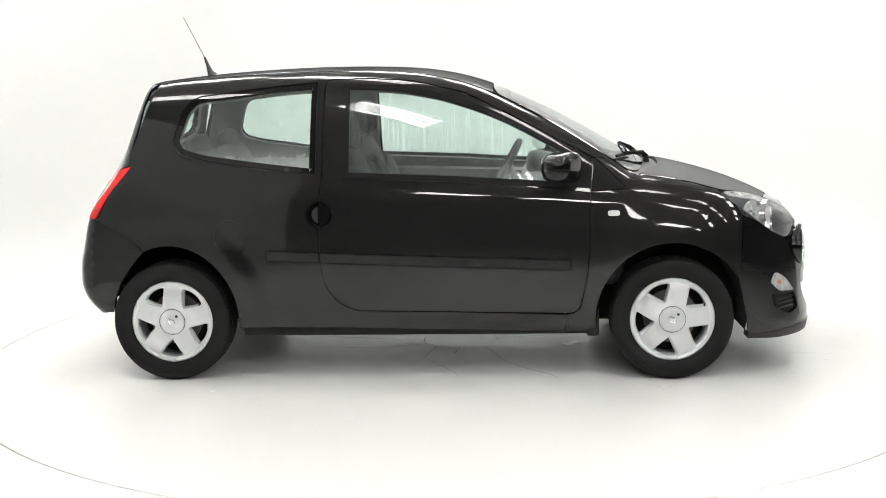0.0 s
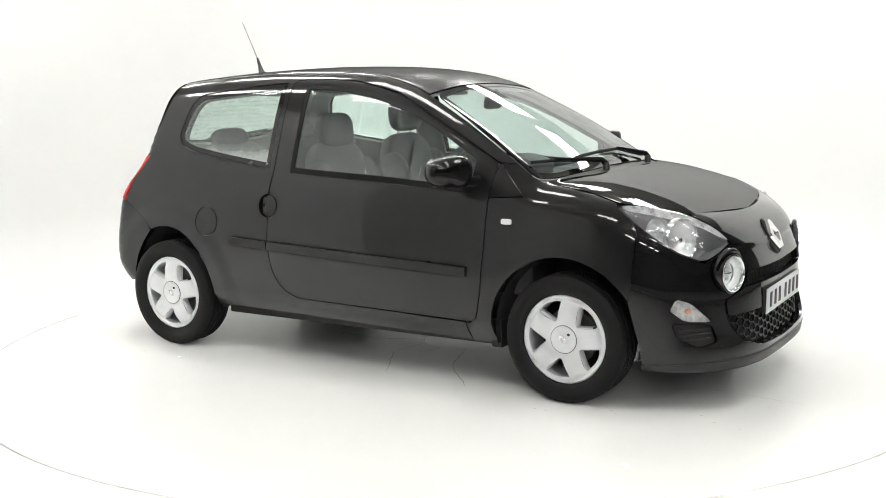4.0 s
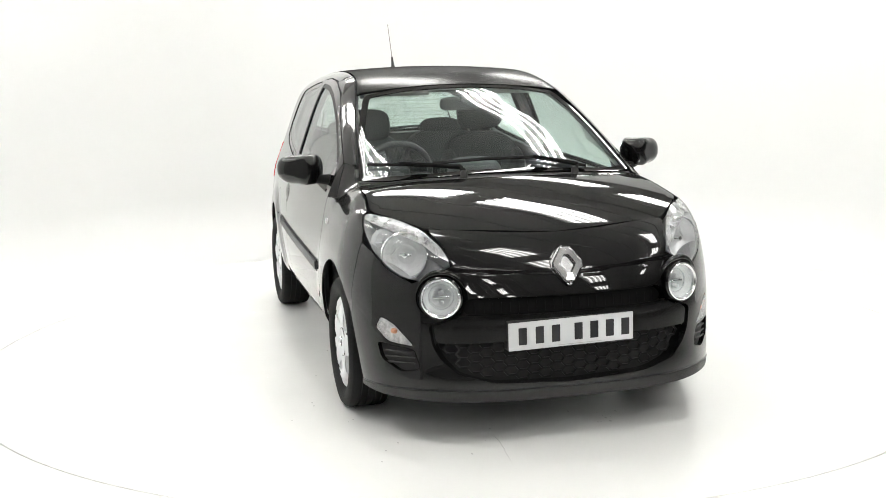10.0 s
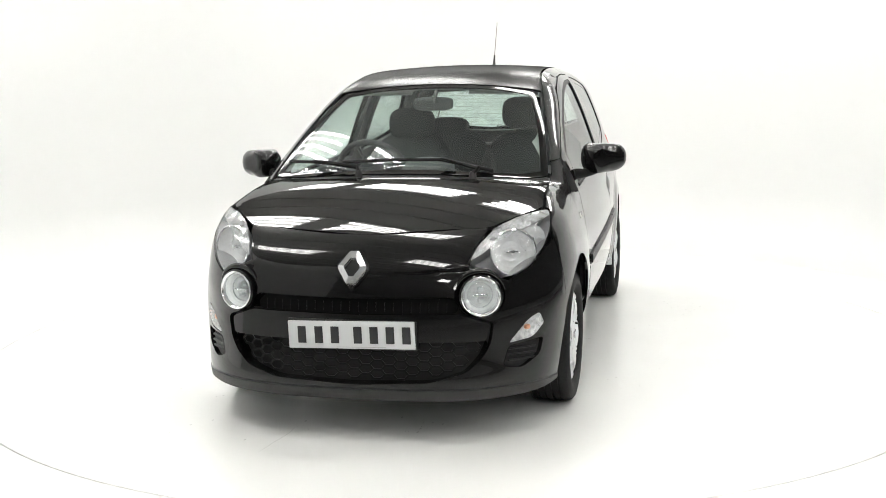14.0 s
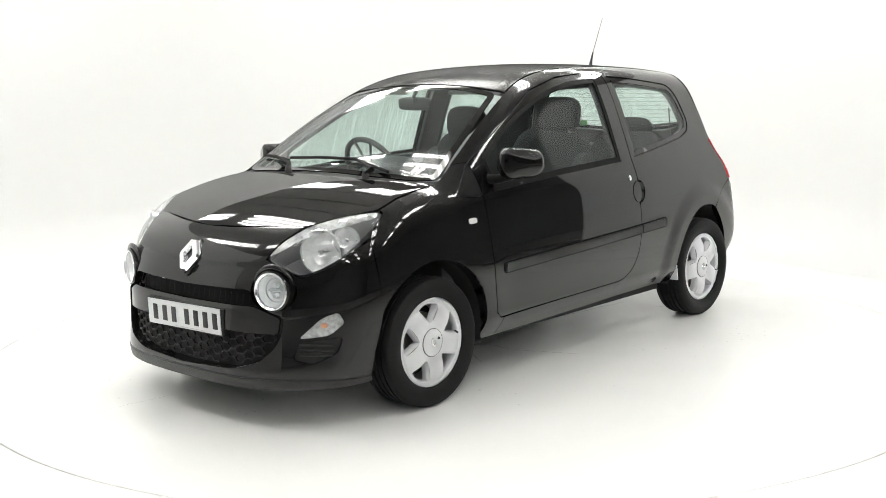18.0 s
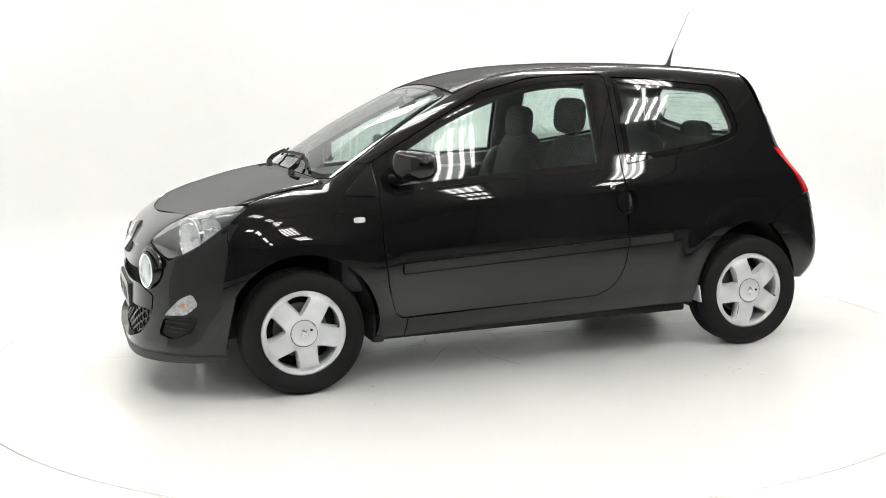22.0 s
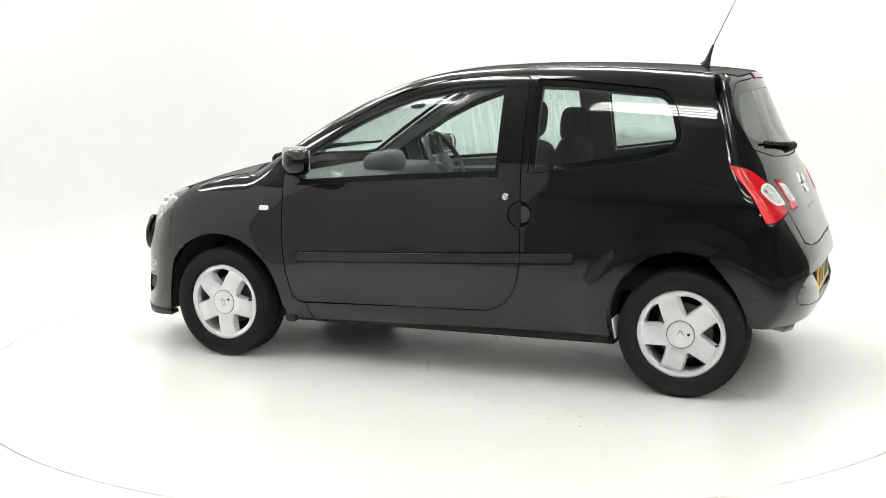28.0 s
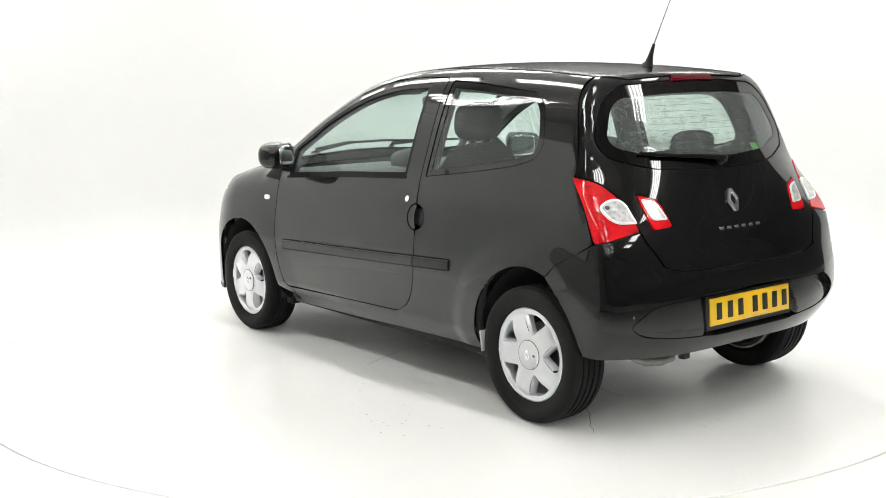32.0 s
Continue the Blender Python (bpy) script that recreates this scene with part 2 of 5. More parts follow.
def linked(name, me, mat, parent=None, label=""):
    if mat and not me.materials:
        me.materials.append(mat)
    ob = new(name, me)
    ob.parent = parent
    return tagged(ob, label)


def smooth(bm, angle=35):
    for f in bm.faces:
        f.smooth = True
    for e in bm.edges:
        if len(e.link_faces) == 2 and e.calc_face_angle(0) > radians(angle):
            e.smooth = False
    return bm


def box(lo, hi, bevel=0.0, m=None, bm=None, segs=2):
    own = bmesh.new()
    bmesh.ops.create_cube(own, size=1)
    lo, hi = Vector(lo), Vector(hi)
    for v in own.verts:
        v.co = Vector(((lo[i] + hi[i]) / 2 + v.co[i] * (hi[i] - lo[i]) for i in range(3)))
    if bevel:
        bmesh.ops.bevel(own, geom=own.edges[:], offset=bevel, segments=segs, profile=0.5, affect="EDGES")
    if m is not None:
        own.transform(m)
    smooth(own)
    return merged(own, bm)


def merged(own, bm):
    if bm is None:
        return own
    me = bpy.data.meshes.new("tmp")
    own.to_mesh(me)
    own.free()
    bm.from_mesh(me)
    bpy.data.meshes.remove(me)
    return bm


def lathe(profile, segs=48, m=None, bm=None, angle=35):
    """Turn a profile of (radius, height) about the z axis."""
    own = bmesh.new()
    rings = []
    for r, h in profile:
        if r < 1e-6:
            rings.append([own.verts.new((0, 0, h))] * segs)
        else:
            rings.append([own.verts.new((r * math.cos(2 * math.pi * i / segs), r * math.sin(2 * math.pi * i / segs), h)) for i in range(segs)])
    for a, b in zip(rings, rings[1:]):
        for i in range(segs):
            q = []
            for v in (a[i], a[(i + 1) % segs], b[(i + 1) % segs], b[i]):
                if v not in q:
                    q.append(v)
            if len(q) > 2:
                own.faces.new(q)
    bmesh.ops.recalc_face_normals(own, faces=own.faces[:])
    if m is not None:
        own.transform(m)
    smooth(own, angle)
    return merged(own, bm)


def tube(points, radius, segs=8, bm=None, closed=False, flat=1.0):
    """A round bar along points; radius may be one number or one a point."""
    own = bmesh.new()
    pts = [Vector(q) for q in points]
    n = len(pts)
    rad = [radius] * n if isinstance(radius, (int, float)) else list(radius)
    rings = []
    side = None
    for i, q in enumerate(pts):
        a = pts[(i - 1) % n] if closed or i else q
        b = pts[(i + 1) % n] if closed or i < n - 1 else q
        d = (b - a).normalized()
        if side is None:
            side = d.orthogonal().normalized()
        side = (side - d * side.dot(d)).normalized()
        up = d.cross(side)
        rings.append([own.verts.new(q + rad[i] * (math.cos(2 * math.pi * k / segs) * side + flat * math.sin(2 * math.pi * k / segs) * up)) for k in range(segs)])
    for i in range(n if closed else n - 1):
        a, b = rings[i], rings[(i + 1) % n]
        for k in range(segs):
            own.faces.new((a[k], a[(k + 1) % segs], b[(k + 1) % segs], b[k]))
    if not closed:
        own.faces.new(rings[0][::-1])
        own.faces.new(rings[-1])
    bmesh.ops.recalc_face_normals(own, faces=own.faces[:])
    smooth(own, 50)
    return merged(own, bm)


def blob(size, m=None, power=2.6, bm=None, cuts=14):
    """A cushion: a rounded box of the given size, centred."""
    own = bmesh.new()
    bmesh.ops.create_uvsphere(own, u_segments=cuts * 2, v_segments=cuts, radius=1)
    e = 2 / power
    for v in own.verts:
        v.co = Vector((math.copysign(abs(v.co[i]) ** e, v.co[i]) * size[i] / 2 for i in range(3)))
    if m is not None:
        own.transform(m)
    for f in own.faces:
        f.smooth = True
    return merged(own, bm)


def rounded(points, radius=0.02, segs=5):
    """A closed polygon with its corners rounded; a point may carry its own radius."""
    pts = [np.array(q[:2], float) for q in points]
    rad = [q[2] if len(q) > 2 else radius for q in points]
    out = []
    n = len(pts)
    for i in range(n):
        a, b, c = pts[i - 1], pts[i], pts[(i + 1) % n]
        la, lc = np.linalg.norm(a - b), np.linalg.norm(c - b)
        d = min(rad[i], 0.45 * la, 0.45 * lc)
        if d < 1e-4:
            out.append(b)
            continue
        p0, p1 = b + (a - b) * d / la, b + (c - b) * d / lc
        for k in range(segs + 1):
            s = k / segs
            out.append((1 - s) ** 2 * p0 + 2 * s * (1 - s) * b + s * s * p1)
    return np.array(out)


def dense(poly, step_len):
    out = []
    n = len(poly)
    for i in range(n):
        a, b = poly[i], poly[(i + 1) % n]
        k = max(1, int(math.ceil(np.linalg.norm(b - a) / step_len)))
        for j in range(k):
            out.append(a + (b - a) * j / k)
    out = np.array(out)
    keep = np.linalg.norm(out - np.roll(out, 1, 0), axis=1) > 2e-4
    return out[keep]


def area2(poly):
    x, y = poly[:, 0], poly[:, 1]
    return np.sum(x * np.roll(y, -1) - np.roll(x, -1) * y) / 2


def shrunk(poly, d):
    """The closed polygon moved inwards by d (outwards if below zero)."""
    p = np.array(poly, float)
    if area2(p) < 0:
        p = p[::-1]
    a = p - np.roll(p, 1, 0)
    b = np.roll(p, -1, 0) - p
    na = np.stack([-a[:, 1], a[:, 0]], 1) / np.linalg.norm(a, axis=1, keepdims=True)
    nb = np.stack([-b[:, 1], b[:, 0]], 1) / np.linalg.norm(b, axis=1, keepdims=True)
    m = na + nb
    m = m / np.maximum(np.sum(m * m, 1, keepdims=True), 0.5) * 2
    return p + m * d


def inside(poly, q):
    x, y = q[:, 0], q[:, 1]
    r = np.zeros(len(q), bool)
    j = np.roll(poly, 1, 0)
    for (x1, y1), (x2, y2) in zip(poly, j):
        if y1 != y2:
            r ^= ((y1 > y) != (y2 > y)) & (x < (x2 - x1) * (y - y1) / (y2 - y1) + x1)
    return r


def far_from(poly, q, d):
    ok = np.ones(len(q), bool)
    for i in range(0, len(q), 4000):
        s = q[i:i + 4000]
        ok[i:i + 4000] = (np.min((s[:, None, 0] - poly[None, :, 0]) ** 2 + (s[:, None, 1] - poly[None, :, 1]) ** 2, 1) > d * d)
    return ok


def fill(outline, holes, cell):
    """Triangles over a flat region with holes: points, triangles and the rings of its edges."""
    rings = [dense(np.array(outline, float), cell * 0.8)] + [dense(np.array(h, float), cell * 0.8) for h in holes]
    lo, hi = rings[0].min(0), rings[0].max(0)
    gx, gy = np.meshgrid(np.arange(lo[0] + cell / 2, hi[0], cell), np.arange(lo[1] + cell / 2, hi[1], cell * 0.9))
    gx = gx + (np.arange(gx.shape[0])[:, None] % 2) * cell / 2
    g = np.stack([gx.ravel(), gy.ravel()], 1)
    g = g[inside(rings[0], g)]
    for h in rings[1:]:
        g = g[~inside(h, g)]
    for r in rings:
        g = g[far_from(r, g, cell * 0.55)] if len(g) else g
    pts, edges, loops = [], [], []
    for r in rings:
        b = len(pts)
        loops.append(list(range(b, b + len(r))))
        edges += [(b + i, b + (i + 1) % len(r)) for i in range(len(r))]
        pts += [Vector((float(a), float(c))) for a, c in r]
    pts += [Vector((float(a), float(c))) for a, c in g]
    vs, _, fs, vo, _, _ = geometry.delaunay_2d_cdt(pts, edges, [], 0, 1e-7)
    back = {}
    for i, o in enumerate(vo):
        for k in o:
            back[k] = i
    v = np.array([(q.x, q.y) for q in vs])
    f = np.array([t for t in fs if len(t) == 3])
    mid = v[f].mean(1)
    ok = inside(rings[0], mid)
    for h in rings[1:]:
        ok &= ~inside(h, mid)
    return v, f[ok], [[back[i] for i in l if i in back] for l in loops]


def sheet(name, lift, outline, holes=(), mat=None, parent=None, label="", cell=0.03, rim=0.012, off=0.0, gap=0.0):
    """A curved panel: a flat region lifted on to a surface, with turned-in edges of depth rim. off: how far it lies inside the surface; gap: joint round it."""
    outline = np.array(outline, float)
    if gap:
        outline = shrunk(outline, gap)
        holes = [shrunk(h, -gap) for h in holes]
    uv, tri, loops = fill(outline, holes, cell)
    pos, nor = lift(uv)
    pos = pos - nor * (off(uv)[:, None] if callable(off) else off)
    a, b, c = pos[tri[:, 0]], pos[tri[:, 1]], pos[tri[:, 2]]
    flip = np.sum(np.cross(b - a, c - a) * nor[tri[:, 0]], 1) < 0
    tri = tri.copy()
    tri[flip] = tri[flip][:, ::-1]
    verts, faces, norms = list(map(tuple, pos)), [tuple(int(i) for i in t) for t in tri], list(map(tuple, nor))
    if rim:
        for loop in loops:
            r0 = len(verts)
            k = len(loop)
            for i in loop:
                verts.append(tuple(pos[i]))
                norms.append((0, 0, 0))
            for i in loop:
                verts.append(tuple(pos[i] - nor[i] * rim))
                norms.append((0, 0, 0))
            for i in range(k):
                j = (i + 1) % k
                q = (r0 + i, r0 + j, r0 + k + j, r0 + k + i)
                faces.append(q)
    me = bpy.data.meshes.new(name)
    me.from_pydata(verts, [], faces)
    me.validate()
    me.polygons.foreach_set("use_smooth", [True] * len(me.polygons))
    if len(me.vertices) == len(norms):
        me.normals_split_custom_set_from_vertices(norms)
    return linked(name, me, mat, parent, label)


# ---- the car's outer skin ----
def spline(pts):
    """Natural cubic spline through (u, v) points, straight beyond its ends."""
    p = sorted(pts)
    u = np.array([a for a, _ in p], float)
    v = np.array([b for _, b in p], float)
    n = len(u)
    h = np.diff(u)
    m = np.zeros((n, n))
    r = np.zeros(n)
    m[0, 0] = m[-1, -1] = 1
    for i in range(1, n - 1):
        m[i, i - 1], m[i, i], m[i, i + 1] = h[i - 1], 2 * (h[i - 1] + h[i]), h[i]
        r[i] = 6 * ((v[i + 1] - v[i]) / h[i] - (v[i] - v[i - 1]) / h[i - 1])
    k = np.linalg.solve(m, r)
    s0 = (v[1] - v[0]) / h[0] - h[0] * k[1] / 6
    s1 = (v[-1] - v[-2]) / h[-1] + h[-1] * k[-2] / 6

    def at(q):
        q = np.asarray(q, float)
        c = np.clip(q, u[0], u[-1])
        i = np.clip(np.searchsorted(u, c) - 1, 0, n - 2)
        a, b = u[i + 1] - c, c - u[i]
        w = (k[i] * a**3 + k[i + 1] * b**3) / (6 * h[i]) + (v[i] / h[i] - k[i] * h[i] / 6) * a + (v[i + 1] / h[i] - k[i + 1] * h[i] / 6) * b
        return w + np.where(q < u[0], (q - u[0]) * s0, 0) + np.where(q > u[-1], (q - u[-1]) * s1, 0)

    return at


HOOD_Z = spline([(2.0, 0.560), (1.90, 0.672), (1.785, 0.775), (1.70, 0.822), (1.578, 0.874), (1.42, 0.925), (1.264, 0.964), (1.10, 0.990), (0.9, 1.0)])
ROOF_Z = spline([(1.25, 0.895), (1.10, 0.990), (0.952, 1.080), (0.796, 1.171), (0.642, 1.253), (0.489, 1.324), (0.351, 1.383), (0.19, 1.432), (0.034, 1.460),
                 (-0.2, 1.476), (-0.413, 1.480), (-0.71, 1.474), (-1.006, 1.458), (-1.302, 1.429), (-1.45, 1.408)])
ROOF_CROWN = spline([(1.2, 0.20), (0.8, 0.17), (0.35, 0.13), (0.0, 0.11), (-1.4, 0.10)])
FRONT_X = spline([(0.10, 1.88), (0.17, 1.912), (0.22, 1.922), (0.30, 1.916), (0.40, 1.908), (0.48, 1.904), (0.56, 1.893), (0.64, 1.868), (0.72, 1.838), (0.85, 1.76), (1.5, 1.30)])
REAR_X = spline([(0.15, -1.534), (0.22, -1.612), (0.30, -1.679), (0.40, -1.725), (0.50, -1.731), (0.58, -1.725), (0.65, -1.699), (0.72, -1.669), (0.80, -1.638), (0.90, -1.596), (1.0, -1.553),
                 (1.1, -1.511), (1.2, -1.468), (1.3, -1.424), (1.385, -1.385), (1.5, -1.332)])
REAR_BOW = spline([(0.2, 3.2), (0.45, 1.46), (0.6, 1.43), (0.78, 0.99), (0.9, 1.49), (1.02, 2.43), (1.2, 2.58), (1.34, 2.44), (1.5, 1.96)])
SIDE_Y = spline([(0.10, 0.745), (0.20, 0.768), (0.32, 0.792), (0.45, 0.811), (0.58, 0.818), (0.70, 0.812), (0.80, 0.799), (0.88, 0.782), (0.94, 0.762), (1.02, 0.735), (1.1, 0.707), (1.2, 0.671),
                 (1.3, 0.630), (1.38, 0.591), (1.5, 0.525)])
LOW_TAPER = spline([(1.9, 0.98), (1.2, 1.0), (0.6, 1.0), (0.0, 1.0), (-0.7, 0.983), (-1.2, 0.955), (-1.7, 0.915)])
HIGH_TAPER = spline([(1.3, 0.91), (0.9, 0.93), (0.5, 0.962), (0.0, 0.993), (-0.5, 0.982), (-1.0, 0.955), (-1.4, 0.923)])


def step(a, b, q):
    s = np.clip((q - a) / (b - a), 0, 1)
    return s * s * (3 - 2 * s)


def soft(a, b, k):
    h = np.maximum(k - np.abs(a - b), 0) / k
    return np.maximum(a, b) + h * h * k / 4


def body(x, y, z):
    """Below zero inside the car's outer skin."""
    ay = np.abs(y)
    high, low = step(0.55, 1.45, z), 1 - step(0.80, 1.10, z)
    w = SIDE_Y(z) * (LOW_TAPER(x) * (1 - high) + HIGH_TAPER(x) * high)
    # the flanks are drawn in between the flared wheel arches, and the sill tucks under the door
    w = w - 0.006 * (1 - step(0.72, 0.95, z))
    w = w + 0.009 * step(0.58, 0.37, np.hypot(x - 1.1835, 0.97 * (z - 0.285))) * low
    w = w + 0.013 * step(0.50, 0.40, np.hypot(x + 1.1835, 0.97 * (z - 0.285))) * low
    w = w - 1.4 * np.maximum(0.335 - z, 0) ** 1.5 * step(0.98, 0.84, np.abs(x))
    side = ay - w
    tilt = 1 / np.sqrt(1 + 0.25 * step(0.0, 0.35, x) + 0.05)
    roof = (z - ROOF_Z(x) + ROOF_CROWN(x) * y * y) * tilt
    hood = (z - HOOD_Z(x) + 0.10 * y * y) / np.sqrt(1.15)
    top = -soft(-roof, -hood, 0.02)
    # the nose stands a little proud above a line that runs out from the badge
    beak = 0.010 * step(-0.011, 0.011, z - 0.652 - 0.075 * ay) * step(0.52, 0.42, ay) * step(0.80, 0.74, z)
    front = (x - FRONT_X(z) - beak + 0.96 * ay**4) / np.sqrt(1 + (3.84 * ay**3) ** 2)
    bow = REAR_BOW(z)
    turn = 3.29 - 1.26 * step(0.92, 1.15, z)
    wide = bow * 0.035 * (ay / 0.572) ** turn
    rear = (REAR_X(z) + wide - x) / np.sqrt(1.1 + (turn * wide / np.maximum(ay, 0.01)) ** 2)
    return soft(soft(soft(side, top, 0.10), front, 0.07), rear, 0.035)


def root(fun, lo, hi, n, rounds=27):
    a, b = np.full(n, lo, float), np.full(n, hi, float)
    for _ in range(rounds):
        m = (a + b) / 2
        inner = fun(m) < 0
        a, b = np.where(inner, m, a), np.where(inner, b, m)
    return (a + b) / 2


def slope(p):
    e = 1e-3
    g = np.stack([body(p[:, 0] + e, p[:, 1], p[:, 2]) - body(p[:, 0] - e, p[:, 1], p[:, 2]),
                  body(p[:, 0], p[:, 1] + e, p[:, 2]) - body(p[:, 0], p[:, 1] - e, p[:, 2]),
                  body(p[:, 0], p[:, 1], p[:, 2] + e) - body(p[:, 0], p[:, 1], p[:, 2] - e)], 1)
    return g / np.maximum(np.linalg.norm(g, axis=1, keepdims=True), 1e-9)


def side_lift(sign):
    def lift(q):
        y = root(lambda y: body(q[:, 0], y, q[:, 1]), 0.0, 1.2, len(q))
        p = np.stack([q[:, 0], sign * y, q[:, 1]], 1)
        return p, slope(p)
    return lift


def top_lift(q):
    z = root(lambda z: body(q[:, 0], q[:, 1], z), 0.3, 1.8, len(q))
    p = np.stack([q[:, 0], q[:, 1], z], 1)
    return p, slope(p)


FRONT_C, REAR_C = 0.95, -0.75


def front_lift(q):
    a = q[:, 0] / 0.8
    r = root(lambda r: body(FRONT_C + r * np.cos(a), r * np.sin(a), q[:, 1]), 0.0, 1.4, len(q))
    p = np.stack([FRONT_C + r * np.cos(a), r * np.sin(a), q[:, 1]], 1)
    return p, slope(p)


def rear_lift(q):
    a = q[:, 0] / 0.8
    r = root(lambda r: body(REAR_C - r * np.cos(a), r * np.sin(a), q[:, 1]), 0.0, 1.4, len(q))
    p = np.stack([REAR_C - r * np.cos(a), r * np.sin(a), q[:, 1]], 1)
    return p, slope(p)


def fr(points, sign=1):
    """Points (x, y, z[, corner]) near the nose as front_lift's flat coordinates."""
    return [(0.8 * math.atan2(sign * q[1], q[0] - FRONT_C), *q[2:]) for q in points]


def rr(points, sign=1):
    return [(0.8 * math.atan2(sign * q[1], REAR_C - q[0]), *q[2:]) for q in points]


def frx(points, sign=1):
    """The same for points (y, z[, corner]) seen from straight ahead."""
    y = np.array([q[0] for q in points], float)
    z = np.array([q[1] for q in points], float)
    x = root(lambda x: body(x, y, z), 0.9, 2.2, len(y))
    return fr([(float(x[i]), *points[i]) for i in range(len(points))], sign)


def rrx(points, sign=1):
    y = np.array([q[0] for q in points], float)
    z = np.array([q[1] for q in points], float)
    x = -root(lambda x: body(-x, y, z), 0.7, 2.2, len(y))
    return rr([(float(x[i]), *points[i]) for i in range(len(points))], sign)


def both(half):
    """A closed outline, mirrored across the car's middle; half runs from the middle round to the middle."""
    return list(half) + [(-q[0], *q[1:]) for q in reversed(half) if abs(q[0]) > 1e-6]


def on_skin(lift, q, off=0.0):
    p, n = lift(np.array([q], float))
    return Vector(p[0] - n[0] * off), Vector(n[0])


def facing(place, normal, up=(0, 0, 1)):
    """A pose whose z axis is normal and whose y axis points up."""
    z = Vector(normal).normalized()
    x = Vector(up).cross(z).normalized()
    y = z.cross(x)
    m = Matrix((x, y, z)).transposed().to_4x4()
    m.translation = place
    return m


def arc(cx, cz, r, a0, a1, n):
    return [(cx + r * math.cos(radians(a0 + (a1 - a0) * i / n)), cz + r * math.sin(radians(a0 + (a1 - a0) * i / n))) for i in range(n + 1)]


# lamp rows run slantwise across the hall
LAMP_TURN = -49.4
LAMPS = []
for across, spots in ((-5.4, (5.4, 7.6, 9.8, 11.9)), (-3.0, (-5.6, -3.1, -0.65, 2.2, 4.7, 6.9, 9.2, 11.4)), (-0.5, (-5.6, -3.1, -0.65, 2.5, 4.6, 6.7, 8.8, 11.2)),
                      (1.95, (-5.6, -3.1, -0.65, 2.5, 4.6, 6.9, 9.0)), (4.4, (-5.6, -3.1, -0.65))):
    for along in spots:
        c, s = math.cos(radians(LAMP_TURN)), math.sin(radians(LAMP_TURN))
        spot = (c * along - s * across, s * along + c * across)
        if spot[0] > -4.6:
            LAMPS.append((*spot, LAMP_TURN, 1.85 if along < 1 else 1.3))


# ---- the studio ----
TABLE_R = 2.495
WALL_R, WALL_H = 3.6, 2.9


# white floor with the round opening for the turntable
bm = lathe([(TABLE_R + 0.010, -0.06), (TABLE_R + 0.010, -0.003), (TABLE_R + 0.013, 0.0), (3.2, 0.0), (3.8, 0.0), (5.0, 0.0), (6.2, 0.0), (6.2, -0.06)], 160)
tagged(part("floor", bm, FALLOFF_FLOOR), "white painted floor round the turntable", kind="structure")
tagged(part("ground", lathe([(6.18, -0.06), (6.18, -0.012), (24.0, -0.012), (24.0, -0.06)], 96), HALL_FLOOR), "plain grey concrete hall floor", kind="structure")
tagged(part("pit", lathe([(0.0, -0.10), (TABLE_R + 0.03, -0.10), (TABLE_R + 0.03, -0.03)], 96), SEAM), "dark pit under the turntable", kind="structure")

# the curved backdrop with a coved foot, white and then grey, open towards the camera
def backdrop(name, start, end, mat, label):
    bm = bmesh.new()
    profile = [(WALL_R - 0.5 + 0.5 * math.sin(radians(a)), 0.497 - 0.5 * math.cos(radians(a))) for a in range(0, 91, 6)] + [(WALL_R, 1.5), (WALL_R, WALL_H), (WALL_R + 0.08, WALL_H), (WALL_R + 0.08, 0.0)]
    n = max(8, round((end - start) / 1.6))
    rows = []
    for i in range(n + 1):
        a = radians(start + (end - start) * i / n)
        rows.append([bm.verts.new((r * math.cos(a), r * math.sin(a), z)) for r, z in profile])
    for a, b in zip(rows, rows[1:]):
        for i in range(len(profile) - 1):
            bm.faces.new((a[i], b[i], b[i + 1], a[i + 1]))
    for end_row in (rows[0], rows[-1]):
        bm.faces.new(end_row)
    bmesh.ops.recalc_face_normals(bm, faces=bm.faces[:])
    smooth(bm, 50)
    tagged(part(name, bm, mat), label, kind="structure")


backdrop("wall_backdrop", 4, 211, WHITE_WALL, "seamless curved white studio backdrop wall")
# added unseen length, greyed to soften its reflection in the car
backdrop("wall_added", 211.2, 244, UNSEEN_GREY, "unseen curved pale grey wall added for the car's reflections")

# the hall round it
HALL_Z = 4.1
for name, lo, hi in (("wall_north", (-9, 8.0, 0), (12, 8.2, HALL_Z)), ("wall_south", (-9, -15.2, 0), (12, -15.0, HALL_Z)),
                     ("wall_east", (12, -15.2, 0), (12.2, 8.2, HALL_Z)), ("wall_west", (-5.4, -15.2, 0), (-5.2, 8.2, HALL_Z))):
    tagged(part(name, box(lo, hi, 0.01), LIGHT_WALL if name == "wall_west" else GREY_WALL), "plain grey hall wall along the studio" if name == "wall_west" else "plain grey hall wall", kind="structure")
ceiling_bm = bmesh.new()
for i in range(58):
    box((-17.0, -16.5 + 0.57 * i, HALL_Z), (20.0, -15.945 + 0.57 * i, HALL_Z + 0.1), 0.012, bm=ceiling_bm, segs=1)
box((-17.0, -16.5, HALL_Z + 0.05), (20.0, 16.5, HALL_Z + 0.2), bm=ceiling_bm)
ceiling_bm.transform(pose(0, 0, 0, 0, 0, LAMP_TURN) @ pose(0, 1.5, 0))
tagged(part("ceiling", ceiling_bm, DARK_CEILING), "grey panelled hall ceiling", kind="structure")


